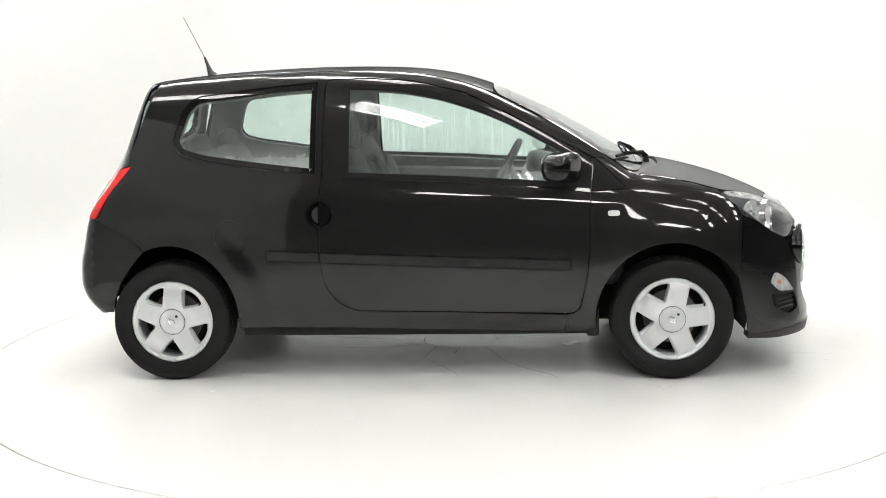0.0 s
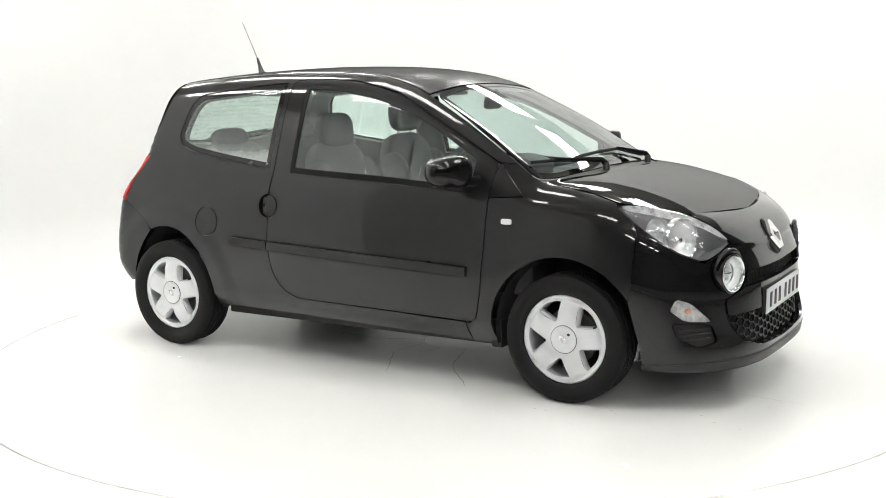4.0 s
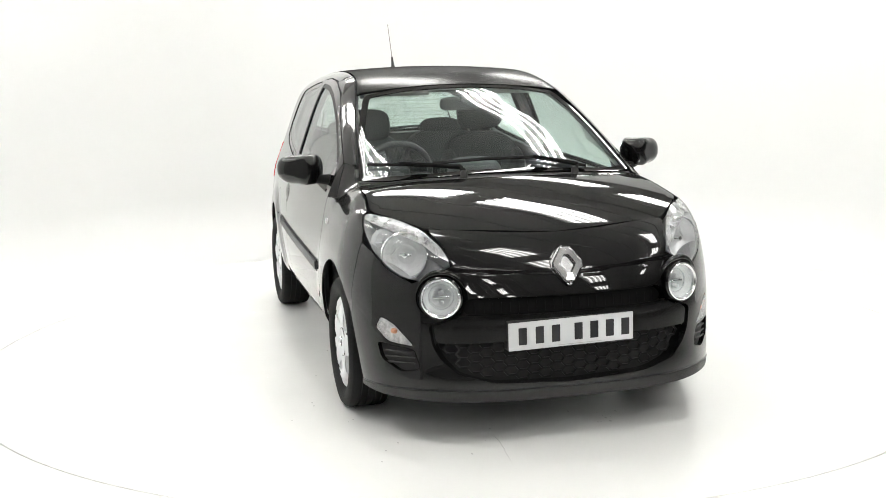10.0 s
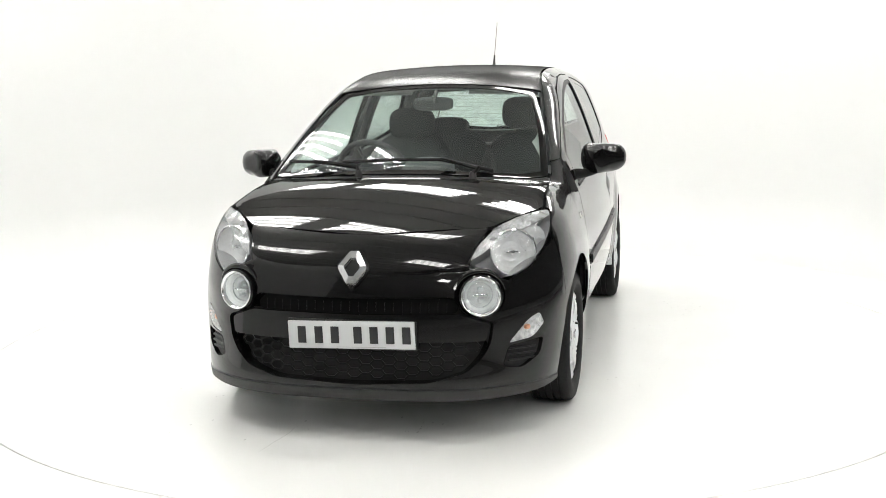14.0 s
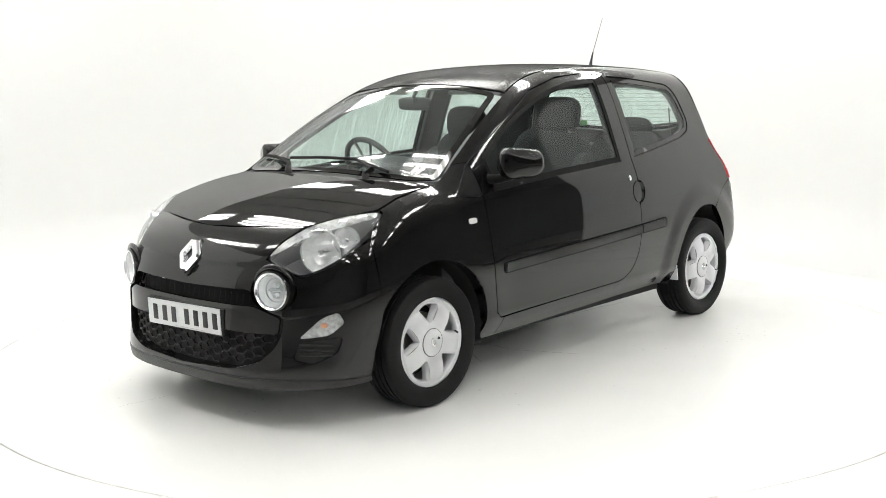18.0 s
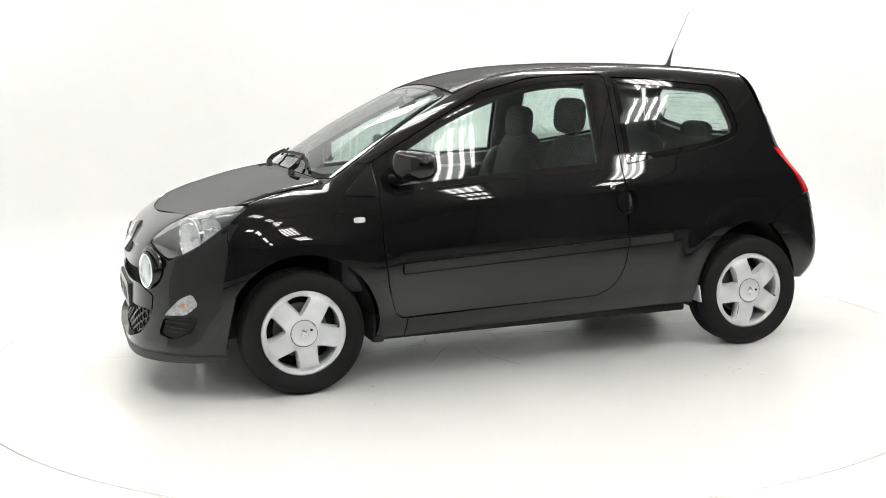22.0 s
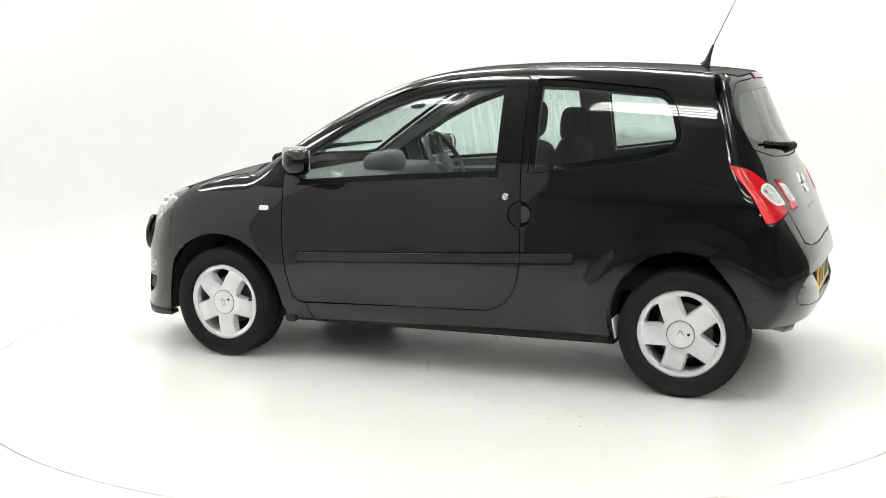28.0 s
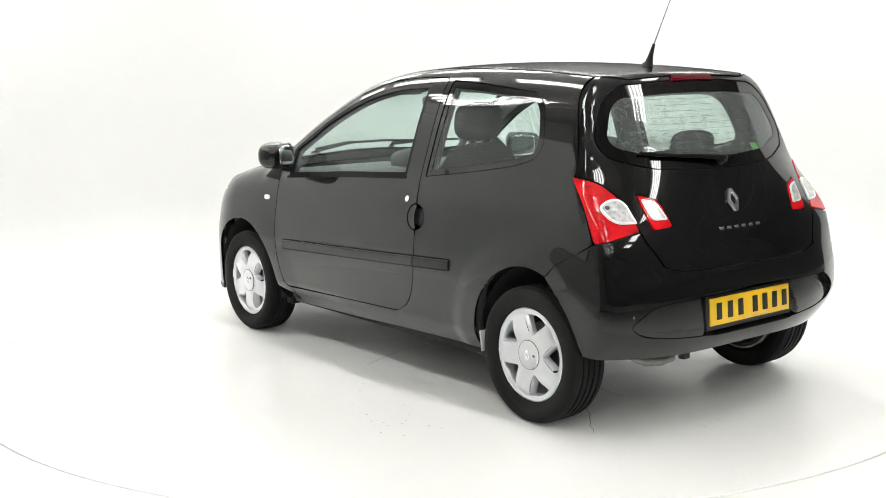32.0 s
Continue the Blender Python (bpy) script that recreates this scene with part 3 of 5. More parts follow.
def ceiling_light(x, y, z, turn, length=1.85, pitch=0.135, lit=0.054, count=4):
    """A lamp of parallel tubes in a white tray."""
    lamp = new("ceiling_light")
    wide = pitch * count + 0.06
    bm = box((-length / 2 - 0.03, -wide / 2, 0.03), (length / 2 + 0.03, wide / 2, 0.07), 0.005)
    part("tray", bm, HOUSING, lamp)
    for i in range(count):
        yy = (i - (count - 1) / 2) * pitch
        part("tube", tube([(-length / 2, yy, 0.0), (length / 2, yy, 0.0)], lit / 2, 6), TUBE, lamp)
    lamp.matrix_basis = pose(x, y, z, 0, 0, turn)
    return tagged(lamp, "lit ceiling lamp with four parallel white tubes", "ceiling light", "ceiling lights")


for x, y, turn, length in LAMPS:
    ceiling_light(x, y, HALL_Z - 0.071, turn, length, 0.135 if length > 1.5 else 0.108, 0.054 if length > 1.5 else 0.044)


# the turntable, flush with the floor
turntable = new("turntable")
tagged(turntable, "white painted turntable disc flush with the floor", "turntable")
part("disc", lathe([(0.2, -0.03), (0.2, -0.0015), (0.2015, 0.0), (0.35, 0.0), (TABLE_R - 0.004, 0.0), (TABLE_R, -0.003), (TABLE_R, -0.05), (0.2, -0.05)], 192), WHITE_FLOOR, turntable)
part("centre_plate", lathe([(0.0, -0.001), (0.1955, -0.001), (0.197, -0.0025), (0.197, -0.03), (0.0, -0.03)], 64), WHITE_FLOOR, turntable, "white round centre plate")
part("bearing", lathe([(0.0, -0.031), (0.21, -0.031), (0.21, -0.04), (0.0, -0.04)], 48), SEAM, turntable)


def crack(points, width):
    """A thin flat line on the disc."""
    own = bmesh.new()
    last = None
    n = len(points)
    for i, (x, y) in enumerate(points):
        a, b = points[max(0, i - 1)], points[min(n - 1, i + 1)]
        d = Vector((b[0] - a[0], b[1] - a[1])).normalized()
        w = width * (0.35 + 0.65 * math.sin(math.pi * (i + 0.4) / n))
        pair = [own.verts.new((x - d.y * w / 2 * k, y + d.x * w / 2 * k, 0.0006)) for k in (1, -1)]
        if last:
            own.faces.new((last[0], last[1], pair[1], pair[0]))
        last = pair
    bmesh.ops.recalc_face_normals(own, faces=own.faces[:])
    return own


def wander(x0, y0, x1, y1, n, sway):
    d = Vector((x1 - x0, y1 - y0)).normalized()
    out = []
    for i in range(n + 1):
        k = random.uniform(-sway, sway) if 0 < i < n else 0
        out.append((x0 + (x1 - x0) * i / n - d.y * k, y0 + (y1 - y0) * i / n + d.x * k))
    return out


random.seed(7)
for x0, y0, x1, y1, w in ((-0.20, -0.03, -0.92, 0.11, 0.004), (-0.17, -0.11, -0.42, -0.20, 0.004), (-0.13, -0.16, -0.17, -0.40, 0.003), (0.20, 0.03, 0.62, 0.10, 0.003), (0.14, 0.15, 0.32, 0.42, 0.003),
                          (0.0, 0.20, 0.02, 0.36, 0.003), (0.13, -0.16, 0.25, -0.50, 0.003), (1.62, -0.33, 1.95, -0.37, 0.001), (-1.30, 0.35, -1.62, 0.62, 0.003), (0.0, -0.2, -0.02, -0.34, 0.004), (-0.42, -0.20, -0.8, -0.16, 0.0035), (-0.92, 0.11, -1.35, 0.16, 0.003), (0.62, 0.10, 1.1, 0.05, 0.0025), (0.25, -0.5, 0.5, -0.8, 0.003), (-0.17, -0.40, 0.02, -0.75, 0.0025), (0.02, 0.36, -0.12, 0.7, 0.0025)):
    part("crack", crack(wander(x0, y0, x1, y1, 9, 0.008), w), CRACK, turntable, "thin dark crack in the paint")
for cx, cy, n, spread in ((-0.97, 1.12, 26, 0.09), (1.52, 0.16, 10, 0.06), (-0.52, 0.98, 8, 0.10), (0.6, 1.0, 8, 0.2), (1.0, -0.9, 9, 0.2), (-0.9, -1.1, 9, 0.25), (0.2, 0.6, 9, 0.2), (-1.6, 0.1, 9, 0.2), (1.75, -0.5, 8, 0.15)):
    own = bmesh.new()
    for k in range(n):
        x, y, r, a = random.gauss(cx, spread), random.gauss(cy, spread), random.uniform(0.003, 0.012), random.uniform(0, 6.28)
        ring = [own.verts.new((x + r * random.uniform(0.5, 1.2) * math.cos(a + i), y + 0.5 * r * random.uniform(0.5, 1.2) * math.sin(a + i), 0.0006)) for i in range(6)]
        own.faces.new(ring)
    bmesh.ops.recalc_face_normals(own, faces=own.faces[:])
    tagged(part("scuff_marks", own, SCUFF, turntable, "small grey scuff marks"), kind="stuff")


# ---- the car ----
car = new("car")
tagged(car, "black three-door hatchback car with silver alloy wheels on a turntable", "car")

YB = spline([(1.03, 0.668), (0.935, 0.652), (0.677, 0.600), (0.35, 0.528), (0.2, 0.498), (-0.05, 0.475), (-0.384, 0.468), (-0.857, 0.472), (-1.294, 0.468)])


def top_z(x, y):
    return float(top_lift(np.array([(x, y)], float))[0][0, 2])


def rail(x0, x1, n):
    return [(x, top_z(x, float(YB(x)))) for x in np.linspace(x0, x1, n)]


HOOD_SIDE = [(1.03, 0.662), (1.15, 0.668), (1.276, 0.672), (1.40, 0.690)]
DOOR_FRONT = [(0.808, 0.885), (0.803, 0.65), (0.785, 0.465, 0.1), (0.755, 0.342, 0.03), (0.72, 0.317, 0.03)]
DOOR_REAR = [(0.18, 0.329), (-0.29, 0.338, 0.03), (-0.38, 0.378, 0.05), (-0.433, 0.462, 0.06), (-0.455, 0.585, 0.05), (-0.4545, 0.70), (-0.4405, 0.976), (-0.438, 1.236), (-0.434, 1.414, 0.03)]
DOOR_TOP = [(-0.24, 1.419), (-0.021, 1.405, 0.1), (0.226, 1.347, 0.1), (0.444, 1.238, 0.1), (0.661, 1.123, 0.05), (0.825, 1.036)]
DOOR_GLASS = [(0.715, 0.912), (0.18, 0.948), (-0.332, 0.971), (-0.332, 1.389), (-0.102, 1.381, 0.08), (0.116, 1.340, 0.08), (0.307, 1.276, 0.08), (0.47, 1.205, 0.08), (0.735, 1.055, 0.02)]
QUARTER = [(-0.474, 0.976, 0.01), (-0.759, 1.009, 0.1), (-1.028, 1.048, 0.08), (-1.135, 1.082, 0.06), (-1.163, 1.14, 0.05), (-1.148, 1.195, 0.05), (-1.118, 1.29, 0.05), (-1.06, 1.346, 0.06), (-0.862, 1.369, 0.1), (-0.647, 1.392, 0.1), (-0.472, 1.402, 0.01)]
FRONT_ARCH = arc(1.183, 0.295, 0.352, 193, 29, 18)
REAR_ARCH = [(-1.178 + 0.322 * math.cos(radians(a)), 0.30 + 0.353 * math.sin(radians(a))) for a in np.linspace(-9, 112, 16)]
SAIL = [(0.976, 0.896, 0.01), (0.828, 1.038, 0.01), (0.808, 0.885, 0.01)]
HEADLAMP = [(1.398, 0.716, 0.871, 0.01), (1.449, 0.682, 0.872, 0.03), (1.526, 0.601, 0.857, 0.05), (1.633, 0.519, 0.825, 0.05), (1.746, 0.474, 0.765, 0.05), (1.803, 0.45, 0.703, 0.02), (1.787, 0.525, 0.668, 0.05),
            (1.747, 0.597, 0.634, 0.04), (1.655, 0.675, 0.678, 0.05), (1.57, 0.715, 0.740, 0.05), (1.48, 0.738, 0.810, 0.05)]
TAIL_OUT = [(-1.351, 0.681, 1.027, 0.012), (-1.446, 0.626, 0.999, 0.03), (-1.519, 0.577, 0.934, 0.05), (-1.606, 0.558, 0.813, 0.015), (-1.533, 0.743, 0.776, 0.015), (-1.457, 0.718, 0.906, 0.05)]

HANDLE = (-0.453, 0.795, 0.060)


def rear_edge(sign):
    """The joint behind the door, with half of the handle's round opening on one side of it."""
    i = [q[1] for q in DOOR_REAR].index(0.70) + 1
    bow = [(HANDLE[0] + sign * HANDLE[2] * math.cos(radians(a)), HANDLE[1] + HANDLE[2] * math.sin(radians(a)), 0) for a in range(-88, 89, 11)]
    return [(q[0], q[1], q[2] if len(q) > 2 else 0.02) for q in DOOR_REAR[:i]] + bow + [(q[0], q[1], q[2] if len(q) > 2 else 0.02) for q in DOOR_REAR[i:]]


door_line = rounded([(q[0], q[1], q[2] if len(q) > 2 else 0.02) for q in DOOR_FRONT] + rear_edge(1) + [(q[0], q[1], q[2] if len(q) > 2 else 0.02) for q in DOOR_TOP])
glass_line = rounded(DOOR_GLASS, 0.015)
quarter_line = rounded(QUARTER, 0.03)

for s in (1, -1):
    lift = side_lift(s)
    paint = PAINT if s > 0 else WET_PAINT
    outline = [(0.69, 0.213), (-0.355, 0.243), (-0.86, 0.246)] + REAR_ARCH + [(-1.353, 0.680), (-1.431, 0.722), (-1.525, 0.776), (-1.460, 0.905), (-1.372, 1.024), (-1.369, 1.091), (-1.322, 1.221), (-1.281, 1.340)]
    outline += rail(-1.262, 0.90, 30) + [(q[0], q[1]) for q in reversed(DOOR_TOP)] + [(q[0], q[1]) for q in reversed(rounded([(0.69, 0.313, 0)] + rear_edge(-1) + [(-0.3, 1.419, 0.0)])[:-1])]
    wing = sheet("side_panel", lift, rounded([(q[0], q[1], 0) for q in outline], 0), [quarter_line] + ([np.array(arc(-0.88, 0.696, 0.076, 0, 350, 35))] if s < 0 else []), paint, car, cell=0.026, rim=0.012, gap=0.002)
    door = sheet("door", lift, door_line, [glass_line], paint, car, cell=0.022, rim=0.016, gap=0.0025)
    sheet("window_seal", lift, shrunk(glass_line, -0.004), [shrunk(glass_line, 0.017)], SEAL, door, cell=0.02, off=0.002, rim=0.008)
    g = sheet("door_window", lift, shrunk(glass_line, 0.012), (), GLASS_MIST if s < 0 else GLASS, door, "misted and wet tinted glass" if s < 0 else "clear tinted glass", cell=0.06, off=0.008, rim=0)
    g.visible_shadow = False
    belt = [(0.73, 0.899), (0.18, 0.936), (-0.335, 0.959), (-0.335, 0.971), (0.18, 0.949), (0.73, 0.912)]
    sheet("belt_strip", lift, rounded([(*q, 0.003) for q in belt]), (), SEAL, door, "thin black belt strip", cell=0.02, off=-0.003, rim=0.006)
    pane = sheet("quarter_window", lift, shrunk(quarter_line, 0.029), (), GLASS_QUARTER if s < 0 else GLASS, car, "wet fixed side glass" if s < 0 else "fixed side glass", cell=0.06, off=0.004, rim=0)
    pane.visible_shadow = False
    sheet("border", lift, shrunk(quarter_line, 0.003), [shrunk(quarter_line, 0.028)], FRIT, pane, "black glass edge", cell=0.03, off=0.003, rim=0.006)
    sheet("sail_panel", lift, rounded(SAIL, 0.01), (), MATT_BLACK, car, cell=0.03, off=-0.001, rim=0.012, gap=0.002)
    fender = [(q[0], q[1]) for q in DOOR_FRONT] + [(0.69, 0.313), (0.69, 0.213), (0.835, 0.216)] + FRONT_ARCH + [(1.497, 0.60), (1.503, 0.768), (1.48, 0.810), (1.398, 0.871)]
    fender += [(x, top_z(x, y)) for x, y in reversed(HOOD_SIDE)] + rail(0.98, 0.90, 4) + [(0.828, 1.038), (0.976, 0.896)]
    sheet("front_wing", lift, rounded([(*q, 0) for q in fender], 0), (), paint, car, cell=0.03, gap=0.0025)

# bonnet, windscreen, roof
half = [(0.0, 1.742), (0.13, 1.728), (0.26, 1.705), (0.42, 1.668), (0.508, 1.645), (0.606, 1.526), (0.672, 1.44), (0.69, 1.40), (0.672, 1.276), (0.668, 1.15), (0.662, 1.03), (0.53, 1.09), (0.38, 1.15), (0.2, 1.18), (0.0, 1.188)]


def top_yx(q):
    return top_lift(q[:, ::-1])


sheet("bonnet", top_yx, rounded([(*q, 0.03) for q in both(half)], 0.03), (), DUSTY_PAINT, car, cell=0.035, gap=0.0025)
screen = [(0.0, 0.357), (0.31, 0.361), (0.50, 0.385), (0.59, 0.675), (0.643, 0.935), (0.655, 1.0), (0.55, 1.055), (0.3, 1.10), (0.0, 1.112)]
screen_line = rounded([(*q, 0.04) for q in both(screen)])
pane = sheet("windscreen", top_yx, shrunk(screen_line, 0.035), (), GLASS_HAZE, car, "tinted windscreen with rain spots", cell=0.05, off=0.004, rim=0)
pane.visible_shadow = False
sheet("border", top_yx, shrunk(screen_line, 0.002), [shrunk(screen_line, 0.034)], FRIT, pane, "black glass edge", cell=0.03, off=0.003, rim=0.006)
cowl = [(0.0, 1.11), (0.3, 1.098), (0.55, 1.053), (0.655, 1.0), (0.664, 1.03), (0.53, 1.09), (0.38, 1.15), (0.2, 1.18), (0.0, 1.188)]
sheet("scuttle", top_yx, rounded([(*q, 0.0) for q in both(cowl)]), (), PLASTIC, car, cell=0.03, off=0.012, rim=0.03)
roof = [(0.0, 0.355), (0.31, 0.359)] + [(float(YB(x)), x) for x in np.linspace(0.36, -1.19, 24)] + [(0.35, -1.25), (0.15, -1.275), (0.0, -1.28)]
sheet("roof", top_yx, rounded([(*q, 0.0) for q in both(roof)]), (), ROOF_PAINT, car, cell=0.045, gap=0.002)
sheet("headlining", top_yx, shrunk(rounded([(*q, 0.0) for q in both(roof)]), 0.01), (), LINING, car, cell=0.09, off=0.035, rim=0)
spoiler = [(0.0, -1.28), (0.15, -1.275), (0.35, -1.25), (0.466, -1.19), (0.468, -1.262), (0.455, -1.285), (0.36, -1.345), (0.2, -1.362), (0.0, -1.366)]
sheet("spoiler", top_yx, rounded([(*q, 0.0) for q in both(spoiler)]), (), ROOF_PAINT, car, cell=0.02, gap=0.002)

# tailgate
sp_edge = rr([(x, y, top_z(x, y)) for y, x in ((0.0, -1.366), (0.2, -1.362), (0.36, -1.345), (0.455, -1.285), (0.468, -1.262))])
gate = sp_edge + rr([(-1.288, 0.538, 1.340), (-1.314, 0.599, 1.220), (-1.359, 0.654, 1.090), (-1.366, 0.680, 1.026), (-1.446, 0.626, 0.999), (-1.519, 0.577, 0.934), (-1.606, 0.558, 0.813), (-1.622, 0.544, 0.774),
                     (-1.639, 0.512, 0.729), (-1.665, 0.481, 0.671), (-1.684, 0.402, 0.651), (-1.700, 0.212, 0.644), (-1.700, 0.000, 0.648)])
glass_half = rr([(-1.379, 0.000, 1.388), (-1.373, 0.175, 1.386), (-1.341, 0.425, 1.372), (-1.342, 0.517, 1.313), (-1.387, 0.597, 1.160), (-1.428, 0.560, 1.088), (-1.504, 0.378, 1.040), (-1.541, 0.096, 1.023), (-1.540, 0.000, 1.026)])
rear_glass = rounded([(*q, 0.05) for q in both(glass_half)])
INNER_LAMP = [(-1.528, 0.509, 0.952, 0.015), (-1.567, 0.417, 0.923, 0.03), (-1.626, 0.393, 0.819, 0.015), (-1.616, 0.496, 0.813, 0.015)]
gate_holes = [rear_glass] + [rounded(rr(INNER_LAMP, s)) for s in (1, -1)]
gate_panel = sheet("tailgate", rear_lift, rounded([(*q[:2], 0.012) for q in both(gate)]), gate_holes, PAINT, car, cell=0.03, gap=0.0025)
pane = sheet("rear_window", rear_lift, shrunk(rear_glass, 0.05), (), GLASS_REAR, gate_panel, "wet heated rear glass", cell=0.05, off=0.003, rim=0)
pane.visible_shadow = False
sheet("border", rear_lift, shrunk(rear_glass, 0.003), [shrunk(rear_glass, 0.049)], FRIT, pane, "black glass edge", cell=0.013, off=0.002, rim=0.006)

def rim_band(name, lift, line, d0, d1, mat, parent):
    """A wall that runs in from an opening's edge."""
    line = dense(np.array(line, float), 0.02)
    p, n = lift(line)
    bm = bmesh.new()
    a = [bm.verts.new(tuple(q)) for q in p - n * d0]
    b = [bm.verts.new(tuple(q)) for q in p - n * d1]
    for i in range(len(a)):
        j = (i + 1) % len(a)
        bm.faces.new((a[i], a[j], b[j], b[i]))
    smooth(bm, 60)
    return part(name, bm, mat, parent)


# bumpers
lip = fr([(1.88, 0.0, 0.213), (1.80, 0.569, 0.218), (1.667, 0.696, 0.213), (1.536, 0.763, 0.210)])
edge = fr([(1.520, 0.775, 0.31), (1.505, 0.795, 0.40), (1.488, 0.80, 0.468), (1.497, 0.79, 0.60), (1.503, 0.748, 0.768), (1.57, 0.715, 0.738), (1.655, 0.675, 0.676), (1.747, 0.597, 0.632), (1.787, 0.525, 0.666), (1.803, 0.448, 0.703),
           (1.746, 0.472, 0.765), (1.645, 0.508, 0.823), (1.668, 0.42, 0.822), (1.705, 0.26, 0.812), (1.728, 0.13, 0.805), (1.742, 0.0, 0.803)])
SLOT = frx([(0.0, 0.566), (0.40, 0.576), (0.425, 0.545), (0.415, 0.517), (0.0, 0.508)])
GRILLE = frx([(0.0, 0.402), (0.50, 0.402), (0.535, 0.395), (0.51, 0.345), (0.45, 0.290), (0.32, 0.252), (0.0, 0.235)])
MOUTH = frx([(0.0, 0.568), (0.40, 0.578), (0.427, 0.548), (0.432, 0.518), (0.552, 0.474), (0.540, 0.392), (0.513, 0.342), (0.453, 0.287), (0.322, 0.249), (0.0, 0.232)])
BEAM = frx([(0.0, 0.507), (0.425, 0.513), (0.538, 0.470), (0.529, 0.404), (0.0, 0.404)])
slot_line, grille_line = rounded([(*q, 0.02) for q in both(SLOT)]), rounded([(*q, 0.03) for q in both(GRILLE)])
mouth_line, beam_line = rounded([(*q, 0.02) for q in both(MOUTH)]), rounded([(*q, 0.015) for q in both(BEAM)])
FOG = [(1.640, 0.722, 0.445, 0.012), (1.660, 0.708, 0.490, 0.015), (1.71, 0.668, 0.470, 0.03), (1.774, 0.600, 0.388, 0.012), (1.69, 0.685, 0.397, 0.02)]
VENT = [(1.645, 0.716, 0.387, 0.015), (1.774, 0.600, 0.374, 0.015), (1.787, 0.573, 0.30, 0.02), (1.735, 0.637, 0.283, 0.02), (1.66, 0.70, 0.325, 0.02)]
ROUND = (1.825, 0.503, 0.580)
round_at = fr([ROUND])[0]
holes = [mouth_line]
for s in (1, -1):
    holes += [rounded(fr(FOG, s)), rounded(fr(VENT, s)), np.array(arc(s * round_at[0], round_at[1], 0.080, 0, 345, 23))]
bumper = sheet("front_bumper", front_lift, rounded([(*q[:2], 0.0) for q in both(lip + edge)]), holes, PAINT, car, cell=0.0125, gap=0.002)
sheet("plate_beam", front_lift, beam_line, (), GLOSS_BLACK, bumper, "gloss black grille beam", cell=0.03, off=0.006, rim=0.03)
rim_band("mouth_edge", front_lift, mouth_line, 0.0, 0.06, PAINT, bumper)
low = fr([(1.85, 0.0, 0.168), (1.78, 0.569, 0.176), (1.66, 0.696, 0.18), (1.536, 0.763, 0.19)])
sheet("front_lip", front_lift, rounded([(*q[:2], 0.0) for q in both(low + lip[::-1])]), (), PLASTIC, car, cell=0.03, off=-0.004, rim=0.05)
rb = rr([(-1.690, 0.000, 0.318), (-1.658, 0.416, 0.312), (-1.546, 0.698, 0.318), (-1.470, 0.754, 0.331), (-1.458, 0.764, 0.393), (-1.419, 0.776, 0.482), (-1.367, 0.783, 0.555), (-1.303, 0.786, 0.625), (-1.350, 0.778, 0.679), (-1.427, 0.760, 0.721), (-1.533, 0.744, 0.774),
         (-1.606, 0.559, 0.811), (-1.623, 0.546, 0.772), (-1.639, 0.515, 0.727), (-1.665, 0.484, 0.669), (-1.685, 0.402, 0.649), (-1.701, 0.213, 0.642), (-1.701, 0.000, 0.646)])
RECESS = rrx([(0.0, 0.555), (0.445, 0.540), (0.545, 0.533), (0.598, 0.505), (0.663, 0.457), (0.605, 0.415), (0.434, 0.392), (0.285, 0.384), (0.235, 0.377), (0.0, 0.377)])
recess_line = rounded([(*q, 0.03) for q in both(RECESS)])
rear_bumper = sheet("rear_bumper", rear_lift, rounded([(*q[:2], 0.0) for q in both(rb)]), [recess_line], PAINT, car, cell=0.03, gap=0.002, rim=0.03)


def scoop(uv):
    """Deep under the upper edge, running out flush at the foot."""
    pocket = 0.058 * step(0.250, 0.222, np.abs(uv[:, 0]))
    return np.maximum(pocket, 0.002 + 0.052 * np.clip((uv[:, 1] - 0.408) / 0.14, 0, 1) * step(0.80, 0.62, np.abs(uv[:, 0])))


sheet("plate_recess", rear_lift, shrunk(recess_line, -0.002), (), PAINT, rear_bumper, cell=0.0085, off=scoop, rim=0)


rim_band("recess_edge", rear_lift, recess_line, 0.0, 0.057, PAINT, rear_bumper)


# ---- wheels ----
FACE = spline([(0.0, 0.074), (0.06, 0.074), (0.10, 0.079), (0.14, 0.078), (0.165, 0.070), (0.178, 0.068), (0.186, 0.074), (0.193, 0.075), (0.198, 0.068)])


def face_height(x, y):
    """The wheel's face, with each of the five spokes rounded across."""
    r, a = np.hypot(x, y), np.arctan2(y, x)
    return FACE(r) + 0.007 * (0.5 - 0.5 * np.cos(5 * a)) * step(0.064, 0.10, r) * step(0.182, 0.162, r)


def face_lift(q):
    x, y, e = q[:, 0], q[:, 1], 1e-3
    p = np.stack([x, y, face_height(x, y)], 1)
    n = np.stack([-(face_height(x + e, y) - face_height(x - e, y)) / (2 * e), -(face_height(x, y + e) - face_height(x, y - e)) / (2 * e), np.ones(len(q))], 1)
    return p, n / np.linalg.norm(n, axis=1, keepdims=True)


def polar(r, a):
    return (r * math.cos(radians(a)), r * math.sin(radians(a)))


